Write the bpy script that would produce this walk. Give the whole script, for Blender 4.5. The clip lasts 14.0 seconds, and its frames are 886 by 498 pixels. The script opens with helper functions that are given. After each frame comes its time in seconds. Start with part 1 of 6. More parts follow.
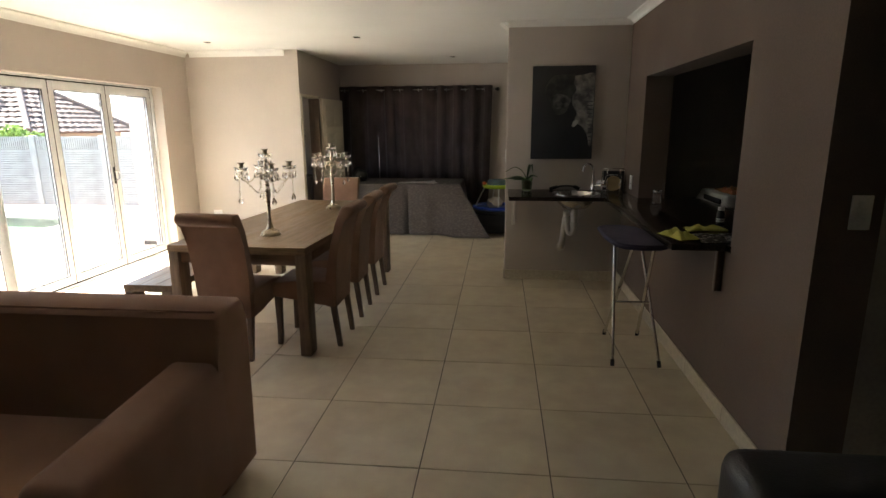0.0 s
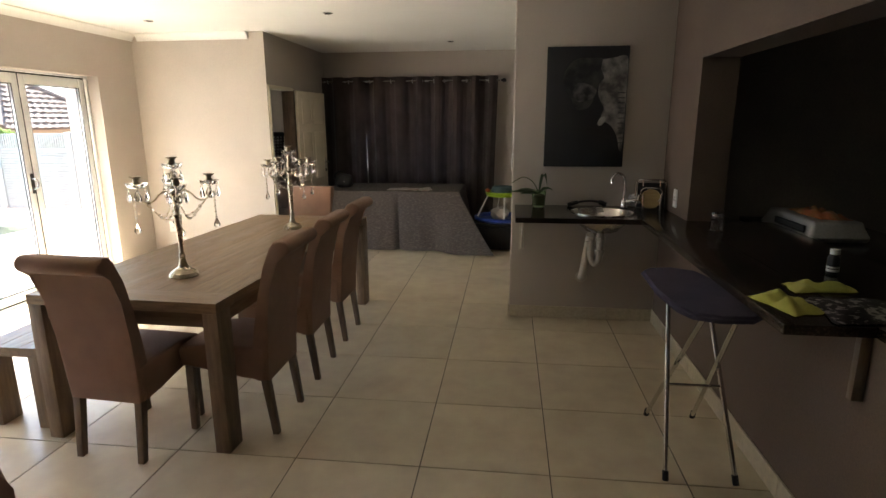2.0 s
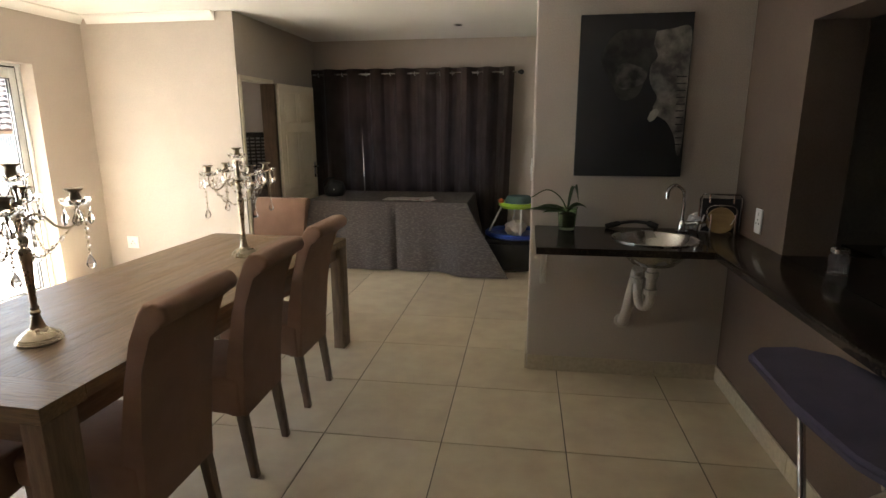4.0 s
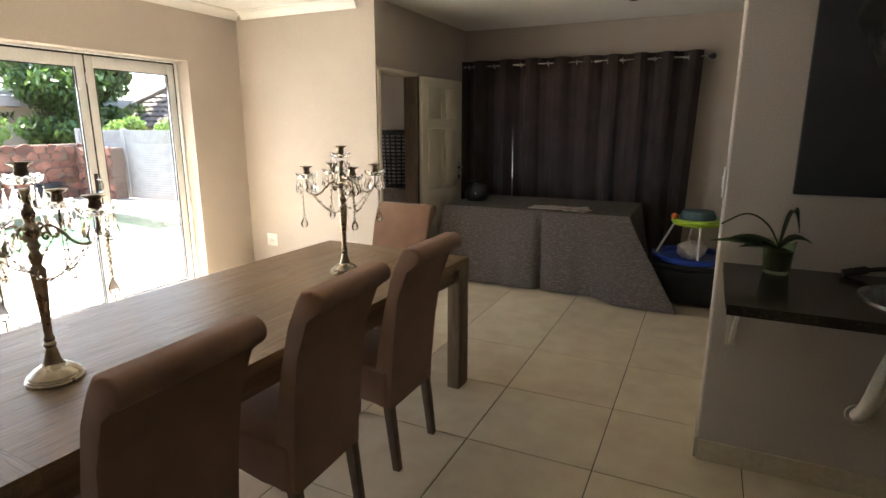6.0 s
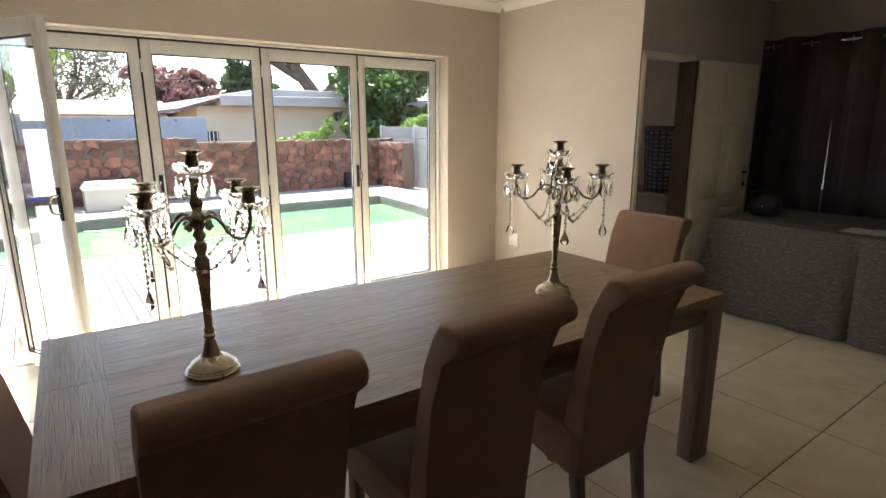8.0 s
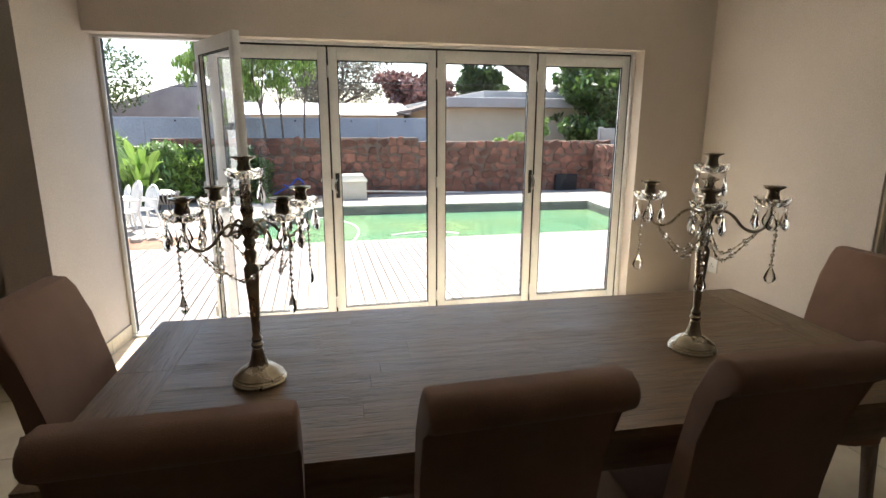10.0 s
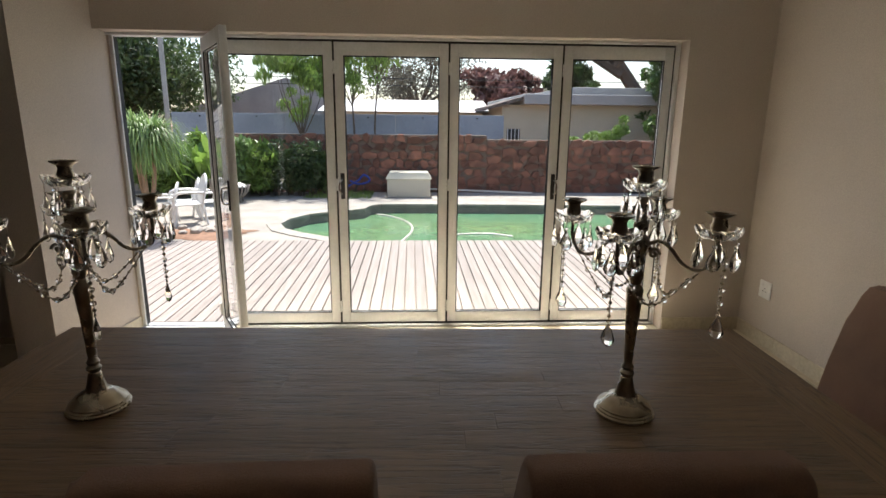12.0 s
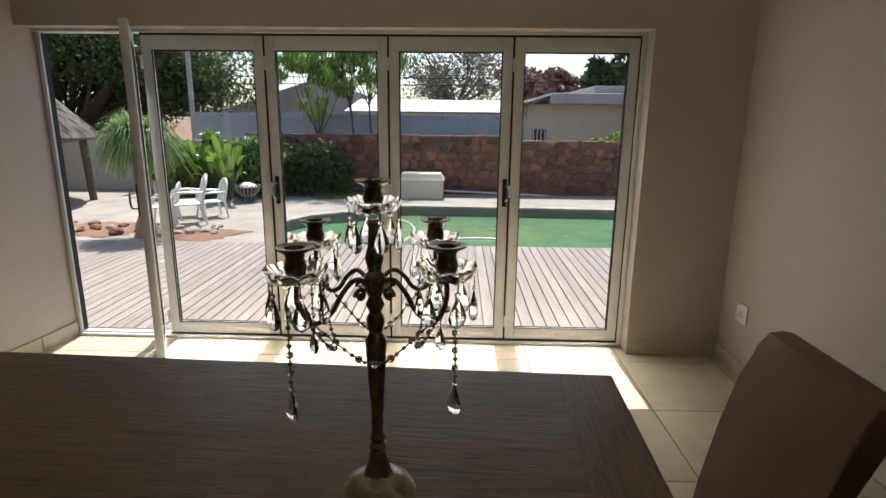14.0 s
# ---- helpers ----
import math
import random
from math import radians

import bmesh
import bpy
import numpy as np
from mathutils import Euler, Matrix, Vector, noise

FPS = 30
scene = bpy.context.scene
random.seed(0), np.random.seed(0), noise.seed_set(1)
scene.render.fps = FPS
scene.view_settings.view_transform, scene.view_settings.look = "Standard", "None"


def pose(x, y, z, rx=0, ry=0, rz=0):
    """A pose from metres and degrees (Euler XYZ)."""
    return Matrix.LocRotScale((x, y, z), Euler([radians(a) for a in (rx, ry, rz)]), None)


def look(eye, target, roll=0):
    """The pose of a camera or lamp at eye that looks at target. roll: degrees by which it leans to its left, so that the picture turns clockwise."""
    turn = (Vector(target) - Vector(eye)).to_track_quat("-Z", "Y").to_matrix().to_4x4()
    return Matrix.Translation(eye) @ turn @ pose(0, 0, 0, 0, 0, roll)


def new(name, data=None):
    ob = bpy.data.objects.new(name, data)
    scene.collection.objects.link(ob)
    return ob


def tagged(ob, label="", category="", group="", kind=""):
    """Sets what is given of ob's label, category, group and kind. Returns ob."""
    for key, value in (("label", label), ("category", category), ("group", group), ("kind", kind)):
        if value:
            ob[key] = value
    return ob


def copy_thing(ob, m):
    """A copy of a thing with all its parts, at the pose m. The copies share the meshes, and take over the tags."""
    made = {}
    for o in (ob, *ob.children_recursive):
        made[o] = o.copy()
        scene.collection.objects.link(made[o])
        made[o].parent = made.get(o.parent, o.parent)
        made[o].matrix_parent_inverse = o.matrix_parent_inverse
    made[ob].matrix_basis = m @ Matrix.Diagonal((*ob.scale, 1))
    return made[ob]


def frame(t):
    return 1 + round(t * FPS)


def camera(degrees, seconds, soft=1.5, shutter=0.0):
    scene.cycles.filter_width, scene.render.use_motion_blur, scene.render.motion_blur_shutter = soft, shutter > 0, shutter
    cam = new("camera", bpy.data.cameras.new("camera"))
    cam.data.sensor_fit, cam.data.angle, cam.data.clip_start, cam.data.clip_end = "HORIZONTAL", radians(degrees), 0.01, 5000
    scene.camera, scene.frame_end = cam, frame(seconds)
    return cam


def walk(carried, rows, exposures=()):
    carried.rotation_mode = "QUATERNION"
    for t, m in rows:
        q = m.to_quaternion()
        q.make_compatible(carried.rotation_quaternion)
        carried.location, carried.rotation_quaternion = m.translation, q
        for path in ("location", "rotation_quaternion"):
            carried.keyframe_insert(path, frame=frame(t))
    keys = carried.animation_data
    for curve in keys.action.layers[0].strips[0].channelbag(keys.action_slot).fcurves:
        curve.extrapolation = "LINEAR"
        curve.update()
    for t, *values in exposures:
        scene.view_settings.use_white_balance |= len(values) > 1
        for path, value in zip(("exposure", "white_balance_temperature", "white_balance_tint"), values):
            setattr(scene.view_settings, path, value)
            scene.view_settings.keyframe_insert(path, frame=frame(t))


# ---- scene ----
cam = camera(77.7, 14.0)
PATH = [
    (0, (-0.042, -0.152, 1.55), (-0.242, 1.79, 1.114), -0.3),
    (0.5, (-0.022, 0.142, 1.557), (-0.228, 2.082, 1.115), -0.2),
    (1, (-0.003, 0.477, 1.539), (-0.213, 2.417, 1.102), -0.2),
    (1.5, (0.008, 0.768, 1.56), (-0.214, 2.705, 1.113), -0.3),
    (2, (-0.009, 1.05, 1.567), (-0.239, 2.985, 1.117), -0.2),
    (2.5, (-0.031, 1.298, 1.55), (-0.265, 3.234, 1.104), -0.2),
    (4.8, (-0.006, 2.47, 1.519), (-0.423, 4.376, 1.081), 0.0),
    (5, (-0.002, 2.546, 1.521), (-0.48, 4.437, 1.079), 0.0),
    (5.5, (-0.018, 2.711, 1.502), (-0.661, 4.554, 1.062), -0.0),
    (6, (-0.059, 2.861, 1.496), (-0.895, 4.624, 1.054), 0.0),
    (6.5, (-0.088, 3.0, 1.486), (-1.137, 4.644, 1.042), 0.1),
    (7, (-0.088, 3.15, 1.477), (-1.342, 4.643, 1.033), -0.1),
    (7.5, (-0.098, 3.269, 1.473), (-1.522, 4.6, 1.025), 0.1),
    (8, (-0.138, 3.388, 1.467), (-1.711, 4.541, 1.02), -0.1),
    (8.5, (-0.15, 3.498, 1.466), (-1.85, 4.454, 1.022), -0.2),
    (9, (-0.155, 3.632, 1.473), (-1.95, 4.393, 1.028), 0.0),
    (9.2, (-0.16, 3.687, 1.473), (-1.987, 4.378, 1.028), 0.0),
    (11.3, (-0.317, 4.302, 1.507), (-2.255, 4.496, 1.05), 0.5),
    (11.5, (-0.339, 4.366, 1.508), (-2.278, 4.547, 1.05), 0.5),
    (12, (-0.392, 4.535, 1.498), (-2.336, 4.647, 1.04), 0.6),
    (12.5, (-0.46, 4.682, 1.489), (-2.406, 4.749, 1.034), 0.6),
    (13, (-0.558, 4.839, 1.526), (-2.502, 4.872, 1.058), 0.6),
    (13.5, (-0.642, 4.97, 1.521), (-2.587, 4.987, 1.052), 0.6),
    (14, (-0.695, 5.233, 1.501), (-2.641, 5.182, 1.042), 0.6),
]
walk(cam, [(t, look(eye, target, roll)) for t, eye, target, roll in PATH],
     exposures=[(0, 2.87), (2.5, 3.15), (5, 3.28), (6.5, 2.82), (7.5, 2.45), (9, 2.05), (11.3, 1.18), (14, 0.53)])

# ---- world and sun ----
SUN_EL, SUN_ROT = radians(63.5), radians(-91.0)
world = bpy.data.worlds.new("world")
scene.world = world
world.use_nodes = True
wn = world.node_tree
sky = wn.nodes.new("ShaderNodeTexSky")
sky.sky_type, sky.sun_disc, sky.sun_elevation, sky.sun_rotation = "NISHITA", False, SUN_EL, SUN_ROT
sky.dust_density = 1.5
wn.links.new(sky.outputs[0], wn.nodes["Background"].inputs[0])
wn.nodes["Background"].inputs[1].default_value = 0.15
sun_data = bpy.data.lights.new("sun", "SUN")
sun_data.energy, sun_data.angle, sun_data.color = 5.0, radians(0.6), (1.0, 0.97, 0.92)
sun = new("sun", sun_data)
sun_dir = Vector((math.cos(SUN_EL) * math.sin(SUN_ROT), math.cos(SUN_EL) * math.cos(SUN_ROT), math.sin(SUN_EL)))
sun.matrix_world = look(sun_dir * 40, (0, 0, 0))

# the sky's light through the folding doors: strips leaning towards the floor
win = bpy.data.lights.new("window_light", "AREA")
win.shape, win.size, win.size_y, win.energy, win.color = "RECTANGLE", 2.95, 0.40, 0.95, (1.0, 0.985, 0.96)
for z in (0.36, 0.80, 1.24, 1.68):
    window_light = new("window_light", win)
    window_light.matrix_world = look((-4.15, 4.83, z), (-2.15, 4.83, z - 0.35))


# ---- materials ----
def mat(name, a, b=None, rough=0.6, metal=0.0, scale=6.0, fine=90.0, bump=0.15, stretch=(1, 1, 1), each=0.0, mix=(0.35, 0.7), sheen=0.0, coat=0.0, spec=0.5, detail=6.0):
    """Two-colour surface: broad stains (a to b), fine grain in relief and roughness, and a shade of its own for each piece."""
    m = bpy.data.materials.new(name)
    m.use_nodes = True
    n, k = m.node_tree.nodes, m.node_tree.links
    p = n["Principled BSDF"]
    b = b or tuple(c * 0.8 for c in a)
    co = n.new("ShaderNodeTexCoord")
    mp = n.new("ShaderNodeMapping")
    mp.inputs["Scale"].default_value = stretch
    k.new(co.outputs["Object"], mp.inputs[0])
    info = n.new("ShaderNodeObjectInfo")
    if each:
        sh = n.new("ShaderNodeVectorMath")
        sh.operation = "SCALE"
        sh.inputs[0].default_value = (37, 53, 71)
        k.new(info.outputs["Random"], sh.inputs["Scale"])
        k.new(sh.outputs[0], mp.inputs["Location"])
    n1 = n.new("ShaderNodeTexNoise")
    n1.inputs["Scale"].default_value, n1.inputs["Detail"].default_value = scale, detail
    n2 = n.new("ShaderNodeTexNoise")
    n2.inputs["Scale"].default_value, n2.inputs["Detail"].default_value = fine, 3.0
    k.new(mp.outputs[0], n1.inputs["Vector"])
    k.new(mp.outputs[0], n2.inputs["Vector"])
    rp = n.new("ShaderNodeValToRGB")
    rp.color_ramp.elements[0].position, rp.color_ramp.elements[1].position = mix
    rp.color_ramp.elements[0].color, rp.color_ramp.elements[1].color = (*a, 1), (*b, 1)
    k.new(n1.outputs["Fac"], rp.inputs[0])
    mx = n.new("ShaderNodeMix")
    mx.data_type, mx.blend_type = "RGBA", "OVERLAY"
    mx.inputs["Factor"].default_value = 0.25
    k.new(rp.outputs[0], mx.inputs["A"])
    k.new(n2.outputs["Fac"], mx.inputs["B"])
    last = mx.outputs["Result"]
    if each:
        hs = n.new("ShaderNodeHueSaturation")
        mr = n.new("ShaderNodeMapRange")
        mr.inputs["To Min"].default_value, mr.inputs["To Max"].default_value = 1 - each, 1 + each
        k.new(info.outputs["Random"], mr.inputs["Value"])
        k.new(mr.outputs[0], hs.inputs["Value"])
        k.new(last, hs.inputs["Color"])
        last = hs.outputs[0]
    k.new(last, p.inputs["Base Color"])
    rr = n.new("ShaderNodeMapRange")
    rr.inputs["To Min"].default_value, rr.inputs["To Max"].default_value = max(rough - 0.12, 0.02), min(rough + 0.1, 1)
    k.new(n1.outputs["Fac"], rr.inputs["Value"])
    k.new(rr.outputs[0], p.inputs["Roughness"])
    p.inputs["Metallic"].default_value = metal
    p.inputs["Specular IOR Level"].default_value = spec
    if sheen:
        p.inputs["Sheen Weight"].default_value = sheen
    if coat:
        p.inputs["Coat Weight"].default_value = coat
    if bump:
        bp = n.new("ShaderNodeBump")
        bp.inputs["Strength"].default_value, bp.inputs["Distance"].default_value = bump, 0.01
        k.new(n2.outputs["Fac"], bp.inputs["Height"])
        k.new(bp.outputs[0], p.inputs["Normal"])
    return m


def glass_mat(name, tint=(1, 1, 1), rough=0.0, ior=1.45):
    m = bpy.data.materials.new(name)
    m.use_nodes = True
    p = m.node_tree.nodes["Principled BSDF"]
    p.inputs["Base Color"].default_value = (*tint, 1)
    p.inputs["Roughness"].default_value, p.inputs["IOR"].default_value = rough, ior
    p.inputs["Transmission Weight"].default_value = 1.0
    return m


def leaf_mat(name, a, b, gloss=0.45):
    """Leaves that let some light through; each leaf has a shade of its own."""
    m = mat(name, a, b, rough=gloss, scale=3, fine=20, bump=0)
    n, k = m.node_tree.nodes, m.node_tree.links
    p, out = n["Principled BSDF"], n["Material Output"]
    geo = n.new("ShaderNodeNewGeometry")
    hs = n.new("ShaderNodeHueSaturation")
    mr = n.new("ShaderNodeMapRange")
    mr.inputs["To Min"].default_value, mr.inputs["To Max"].default_value = 0.55, 1.5
    k.new(geo.outputs["Random Per Island"], mr.inputs["Value"])
    k.new(mr.outputs[0], hs.inputs["Value"])
    k.new(p.inputs["Base Color"].links[0].from_socket, hs.inputs["Color"])
    k.new(hs.outputs[0], p.inputs["Base Color"])
    tr = n.new("ShaderNodeBsdfTranslucent")
    k.new(hs.outputs[0], tr.inputs[0])
    ms = n.new("ShaderNodeMixShader")
    ms.inputs[0].default_value = 0.35
    k.new(p.outputs[0], ms.inputs[1])
    k.new(tr.outputs[0], ms.inputs[2])
    k.new(ms.outputs[0], out.inputs[0])
    return m


M_WALL = mat("painted plaster", (0.482, 0.425, 0.37), (0.437, 0.384, 0.333), rough=0.75, scale=1.3, fine=160, bump=0.12)
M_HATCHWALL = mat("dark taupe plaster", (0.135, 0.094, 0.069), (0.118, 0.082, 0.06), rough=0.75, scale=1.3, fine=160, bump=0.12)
M_CEIL = mat("ceiling paint", (0.80, 0.79, 0.76), (0.74, 0.73, 0.70), rough=0.8, scale=0.8, fine=120, bump=0.05)
M_TILE = mat("porcelain tile", (0.62, 0.527, 0.378), (0.55, 0.462, 0.325), rough=0.36, scale=2.2, fine=7, bump=0.01, each=0.05)
M_GROUT = mat("grout", (0.07, 0.06, 0.05), rough=0.95, scale=9)
M_SKIRT = mat("skirting tile", (0.52, 0.455, 0.335), (0.45, 0.395, 0.29), rough=0.45, scale=3, fine=40, bump=0.03, each=0.05)
M_ALU = mat("white aluminium", (0.70, 0.71, 0.715), (0.62, 0.63, 0.635), rough=0.4, scale=5, fine=60, bump=0.02)
M_GASKET = mat("black rubber", (0.015, 0.015, 0.015), rough=0.7)
M_GLASS = glass_mat("window glass", (0.98, 0.99, 0.985))
# door paint lightened to stand in for light that the alcove lacks
M_DOORPAINT_LIT = mat("cream door paint lightened as if lit", (0.76, 0.69, 0.55), (0.70, 0.63, 0.50), rough=0.5, scale=3, fine=70, bump=0.05)
M_WOOD = mat("weathered timber", (0.187, 0.118, 0.07), (0.13, 0.081, 0.048), rough=0.42, scale=5, fine=17, bump=0.09, spec=0.4, stretch=(9, 0.9, 9), each=0.03)
M_WOODX = mat("weathered timber crosswise", (0.187, 0.118, 0.07), (0.13, 0.081, 0.048), rough=0.42, scale=5, fine=17, bump=0.09, spec=0.4, stretch=(0.9, 9, 9), each=0.03)


def timber(name, along):
    """Old open-grained timber: long dark grooves between worn pale ridges, every board with its own shade."""
    m = bpy.data.materials.new(name)
    m.use_nodes = True
    n, k = m.node_tree.nodes, m.node_tree.links
    p = n["Principled BSDF"]
    co, mp, info, sh = n.new("ShaderNodeTexCoord"), n.new("ShaderNodeMapping"), n.new("ShaderNodeObjectInfo"), n.new("ShaderNodeVectorMath")
    mp.inputs["Scale"].default_value = along
    sh.operation = "SCALE"
    sh.inputs[0].default_value = (37, 53, 71)
    k.new(info.outputs["Random"], sh.inputs["Scale"])
    k.new(sh.outputs[0], mp.inputs["Location"])
    k.new(co.outputs["Object"], mp.inputs[0])
    broad, grain, groove = [n.new("ShaderNodeTexNoise") for _ in range(3)]
    for node, sc, de, di in ((broad, 2.0, 4, 0.3), (grain, 9.0, 6, 0.6), (groove, 17.0, 3, 0.8)):
        node.inputs["Scale"].default_value, node.inputs["Detail"].default_value, node.inputs["Distortion"].default_value = sc, de, di
        k.new(mp.outputs[0], node.inputs["Vector"])
    rp = n.new("ShaderNodeValToRGB")
    rp.color_ramp.elements[0].position, rp.color_ramp.elements[1].position = 0.32, 0.68
    rp.color_ramp.elements[0].color, rp.color_ramp.elements[1].color = (0.17, 0.108, 0.056, 1), (0.245, 0.159, 0.085, 1)
    k.new(grain.outputs["Fac"], rp.inputs[0])
    cut = n.new("ShaderNodeMapRange")
    cut.inputs["From Min"].default_value, cut.inputs["From Max"].default_value = 0.36, 0.47
    k.new(groove.outputs["Fac"], cut.inputs["Value"])
    dark = n.new("ShaderNodeMix")
    dark.data_type, dark.blend_type = "RGBA", "MULTIPLY"
    dark.inputs["Factor"].default_value = 0.32
    k.new(rp.outputs[0], dark.inputs["A"])
    k.new(cut.outputs[0], dark.inputs["B"])
    hs, mr = n.new("ShaderNodeHueSaturation"), n.new("ShaderNodeMapRange")
    mr.inputs["To Min"].default_value, mr.inputs["To Max"].default_value = 0.93, 1.08
    k.new(info.outputs["Random"], mr.inputs["Value"])
    k.new(mr.outputs[0], hs.inputs["Value"])
    k.new(dark.outputs["Result"], hs.inputs["Color"])
    k.new(hs.outputs[0], p.inputs["Base Color"])
    rr = n.new("ShaderNodeMapRange")
    rr.inputs["To Min"].default_value, rr.inputs["To Max"].default_value = 0.22, 0.58
    k.new(broad.outputs["Fac"], rr.inputs["Value"])
    k.new(rr.outputs[0], p.inputs["Roughness"])
    p.inputs["Specular IOR Level"].default_value = 0.38
    add = n.new("ShaderNodeMath")
    add.operation = "MULTIPLY_ADD"
    add.inputs[1].default_value = 0.6
    k.new(grain.outputs["Fac"], add.inputs[0])
    k.new(cut.outputs[0], add.inputs[2])
    bp = n.new("ShaderNodeBump")
    bp.inputs["Strength"].default_value, bp.inputs["Distance"].default_value = 0.42, 0.002
    k.new(add.outputs[0], bp.inputs["Height"])
    k.new(bp.outputs[0], p.inputs["Normal"])
    return m


M_TOP = timber("open-grained table timber", (9, 0.55, 9))
M_TOPX = timber("open-grained table timber crosswise", (0.55, 9, 9))
M_WOODZ = mat("weathered timber upright", (0.21, 0.142, 0.086), (0.125, 0.083, 0.052), rough=0.55, scale=5, fine=34, bump=0.2, stretch=(9, 9, 0.9), each=0.1)
M_CHAIR = mat("brown velour", (0.262, 0.146, 0.09), (0.212, 0.118, 0.072), rough=0.92, scale=7, fine=420, bump=0.25, sheen=0.12)
M_LEG = mat("dark chair leg", (0.165, 0.112, 0.074), (0.11, 0.074, 0.048), rough=0.5, scale=9, fine=60, stretch=(5, 5, 0.8), bump=0.15)
M_SOFA = mat("brown woven sofa cloth", (0.38, 0.205, 0.132), (0.31, 0.165, 0.105), rough=0.95, scale=4, fine=500, bump=0.3, sheen=0.25)
M_LEATHER = mat("black leather", (0.012, 0.012, 0.014), (0.02, 0.02, 0.022), rough=0.45, scale=10, fine=220, bump=0.2)
M_GRANITE = mat("black granite", (0.026, 0.018, 0.014), (0.062, 0.044, 0.034), rough=0.17, scale=120, fine=300, bump=0.0, mix=(0.5, 0.75))
M_STEEL = mat("brushed steel", (0.55, 0.54, 0.52), (0.45, 0.44, 0.42), rough=0.28, metal=1.0, scale=8, fine=150, bump=0.03)
M_CHROME = mat("chrome", (0.72, 0.72, 0.72), rough=0.15, metal=1.0, bump=0.0)
M_SILVER = mat("antique silver", (0.45, 0.39, 0.30), (0.28, 0.235, 0.17), rough=0.3, metal=1.0, scale=30, fine=120, bump=0.08)
M_CRYSTAL = glass_mat("crystal", (0.99, 0.99, 0.985), ior=1.33)
M_PVC = mat("white plastic pipe", (0.60, 0.56, 0.48), (0.50, 0.465, 0.40), rough=0.4)
M_PLASTIC = mat("white plastic", (0.78, 0.77, 0.74), rough=0.35, bump=0.02)
M_CLOTH = mat("grey patterned cloth", (0.155, 0.132, 0.12), (0.09, 0.076, 0.07), rough=0.95, scale=70, fine=420, bump=0.4, mix=(0.36, 0.52), stretch=(0.45, 0.8, 1.8))
M_CURTAIN = mat("dark grey-brown curtain", (0.098, 0.075, 0.068), (0.076, 0.058, 0.052), rough=0.9, scale=5, fine=350, bump=0.2, sheen=0.15)
M_NAVY = mat("navy blue cloth", (0.066, 0.056, 0.094), (0.052, 0.045, 0.075), rough=0.95, scale=9, fine=420, bump=0.3)
M_CANVAS = mat("black canvas", (0.012, 0.012, 0.014), (0.02, 0.02, 0.022), rough=0.6, scale=4, fine=600, bump=0.2)
M_SOIL = mat("red soil", (0.26, 0.145, 0.09), (0.17, 0.095, 0.06), rough=1, scale=6, fine=40, bump=0.5)
M_PAVE = mat("pale paving", (0.35, 0.315, 0.275), (0.26, 0.235, 0.205), rough=0.9, scale=2.5, fine=40, bump=0.3)
M_COPING = mat("pool coping", (0.37, 0.335, 0.29), (0.29, 0.262, 0.225), rough=0.8, scale=8, fine=50, bump=0.3, each=0.12)
M_DECK = mat("silvered deck board", (0.31, 0.265, 0.235), (0.235, 0.20, 0.175), rough=0.8, scale=3, fine=30, bump=0.3, stretch=(0.7, 9, 9), each=0.1)
M_STONE = mat("red-brown field stone", (0.245, 0.105, 0.065), (0.125, 0.06, 0.042), rough=0.9, scale=7, fine=45, bump=0.5, each=0.45)
M_MORTAR = mat("mortar", (0.17, 0.12, 0.09), rough=0.95, scale=10, bump=0.4)
M_CONCRETE = mat("precast concrete", (0.40, 0.395, 0.37), (0.31, 0.30, 0.28), rough=0.9, scale=3, fine=50, bump=0.3)
M_WATERSIDE = mat("dark pool band", (0.25, 0.225, 0.19), (0.18, 0.165, 0.14), rough=0.8, scale=2)
M_BARK = mat("bark", (0.13, 0.10, 0.075), (0.075, 0.058, 0.045), rough=0.95, scale=12, fine=50, bump=0.6, stretch=(1, 1, 0.25))
M_LEAF = leaf_mat("green leaves", (0.075, 0.13, 0.03), (0.05, 0.095, 0.022))
M_LEAF_DARK = leaf_mat("dark green leaves", (0.072, 0.11, 0.04), (0.048, 0.08, 0.027))
M_LEAF_LIGHT = leaf_mat("light green leaves", (0.20, 0.30, 0.065), (0.14, 0.22, 0.048))
M_PADDLE = leaf_mat("pale paddle leaves", (0.20, 0.32, 0.06), (0.15, 0.25, 0.045))
M_PALM = leaf_mat("ponytail palm leaves", (0.21, 0.31, 0.11), (0.15, 0.235, 0.075))
M_LEAF_RED = leaf_mat("reddish leaves", (0.20, 0.105, 0.092), (0.14, 0.075, 0.07))
M_LEAF_GREY = leaf_mat("grey twigs and leaves", (0.13, 0.12, 0.085), (0.085, 0.08, 0.06))


# ---- mesh helpers ----
def mesh_of(bm, name, material, smooth=True):
    bmesh.ops.recalc_face_normals(bm, faces=bm.faces)
    me = bpy.data.meshes.new(name)
    bm.to_mesh(me)
    bm.free()
    if smooth:
        for p in me.polygons:
            p.use_smooth = True
        me.set_sharp_from_angle(angle=radians(38))
    me.materials.append(material)
    return me


def part(name, bm, material, parent, label="", smooth=True):
    ob = new(name, mesh_of(bm, name, material, smooth))
    ob.parent = parent
    return tagged(ob, label)


def thing(name, label, category, at=None, group="", kind=""):
    ob = new(name)
    ob.empty_display_size = 0.1
    if at is not None:
        ob.matrix_basis = at
    return tagged(ob, label, category, group, kind)


def solid(name, bm, material, label="", category="", kind="", smooth=True):
    ob = new(name, mesh_of(bm, name, material, smooth))
    return tagged(ob, label, category, "", kind)


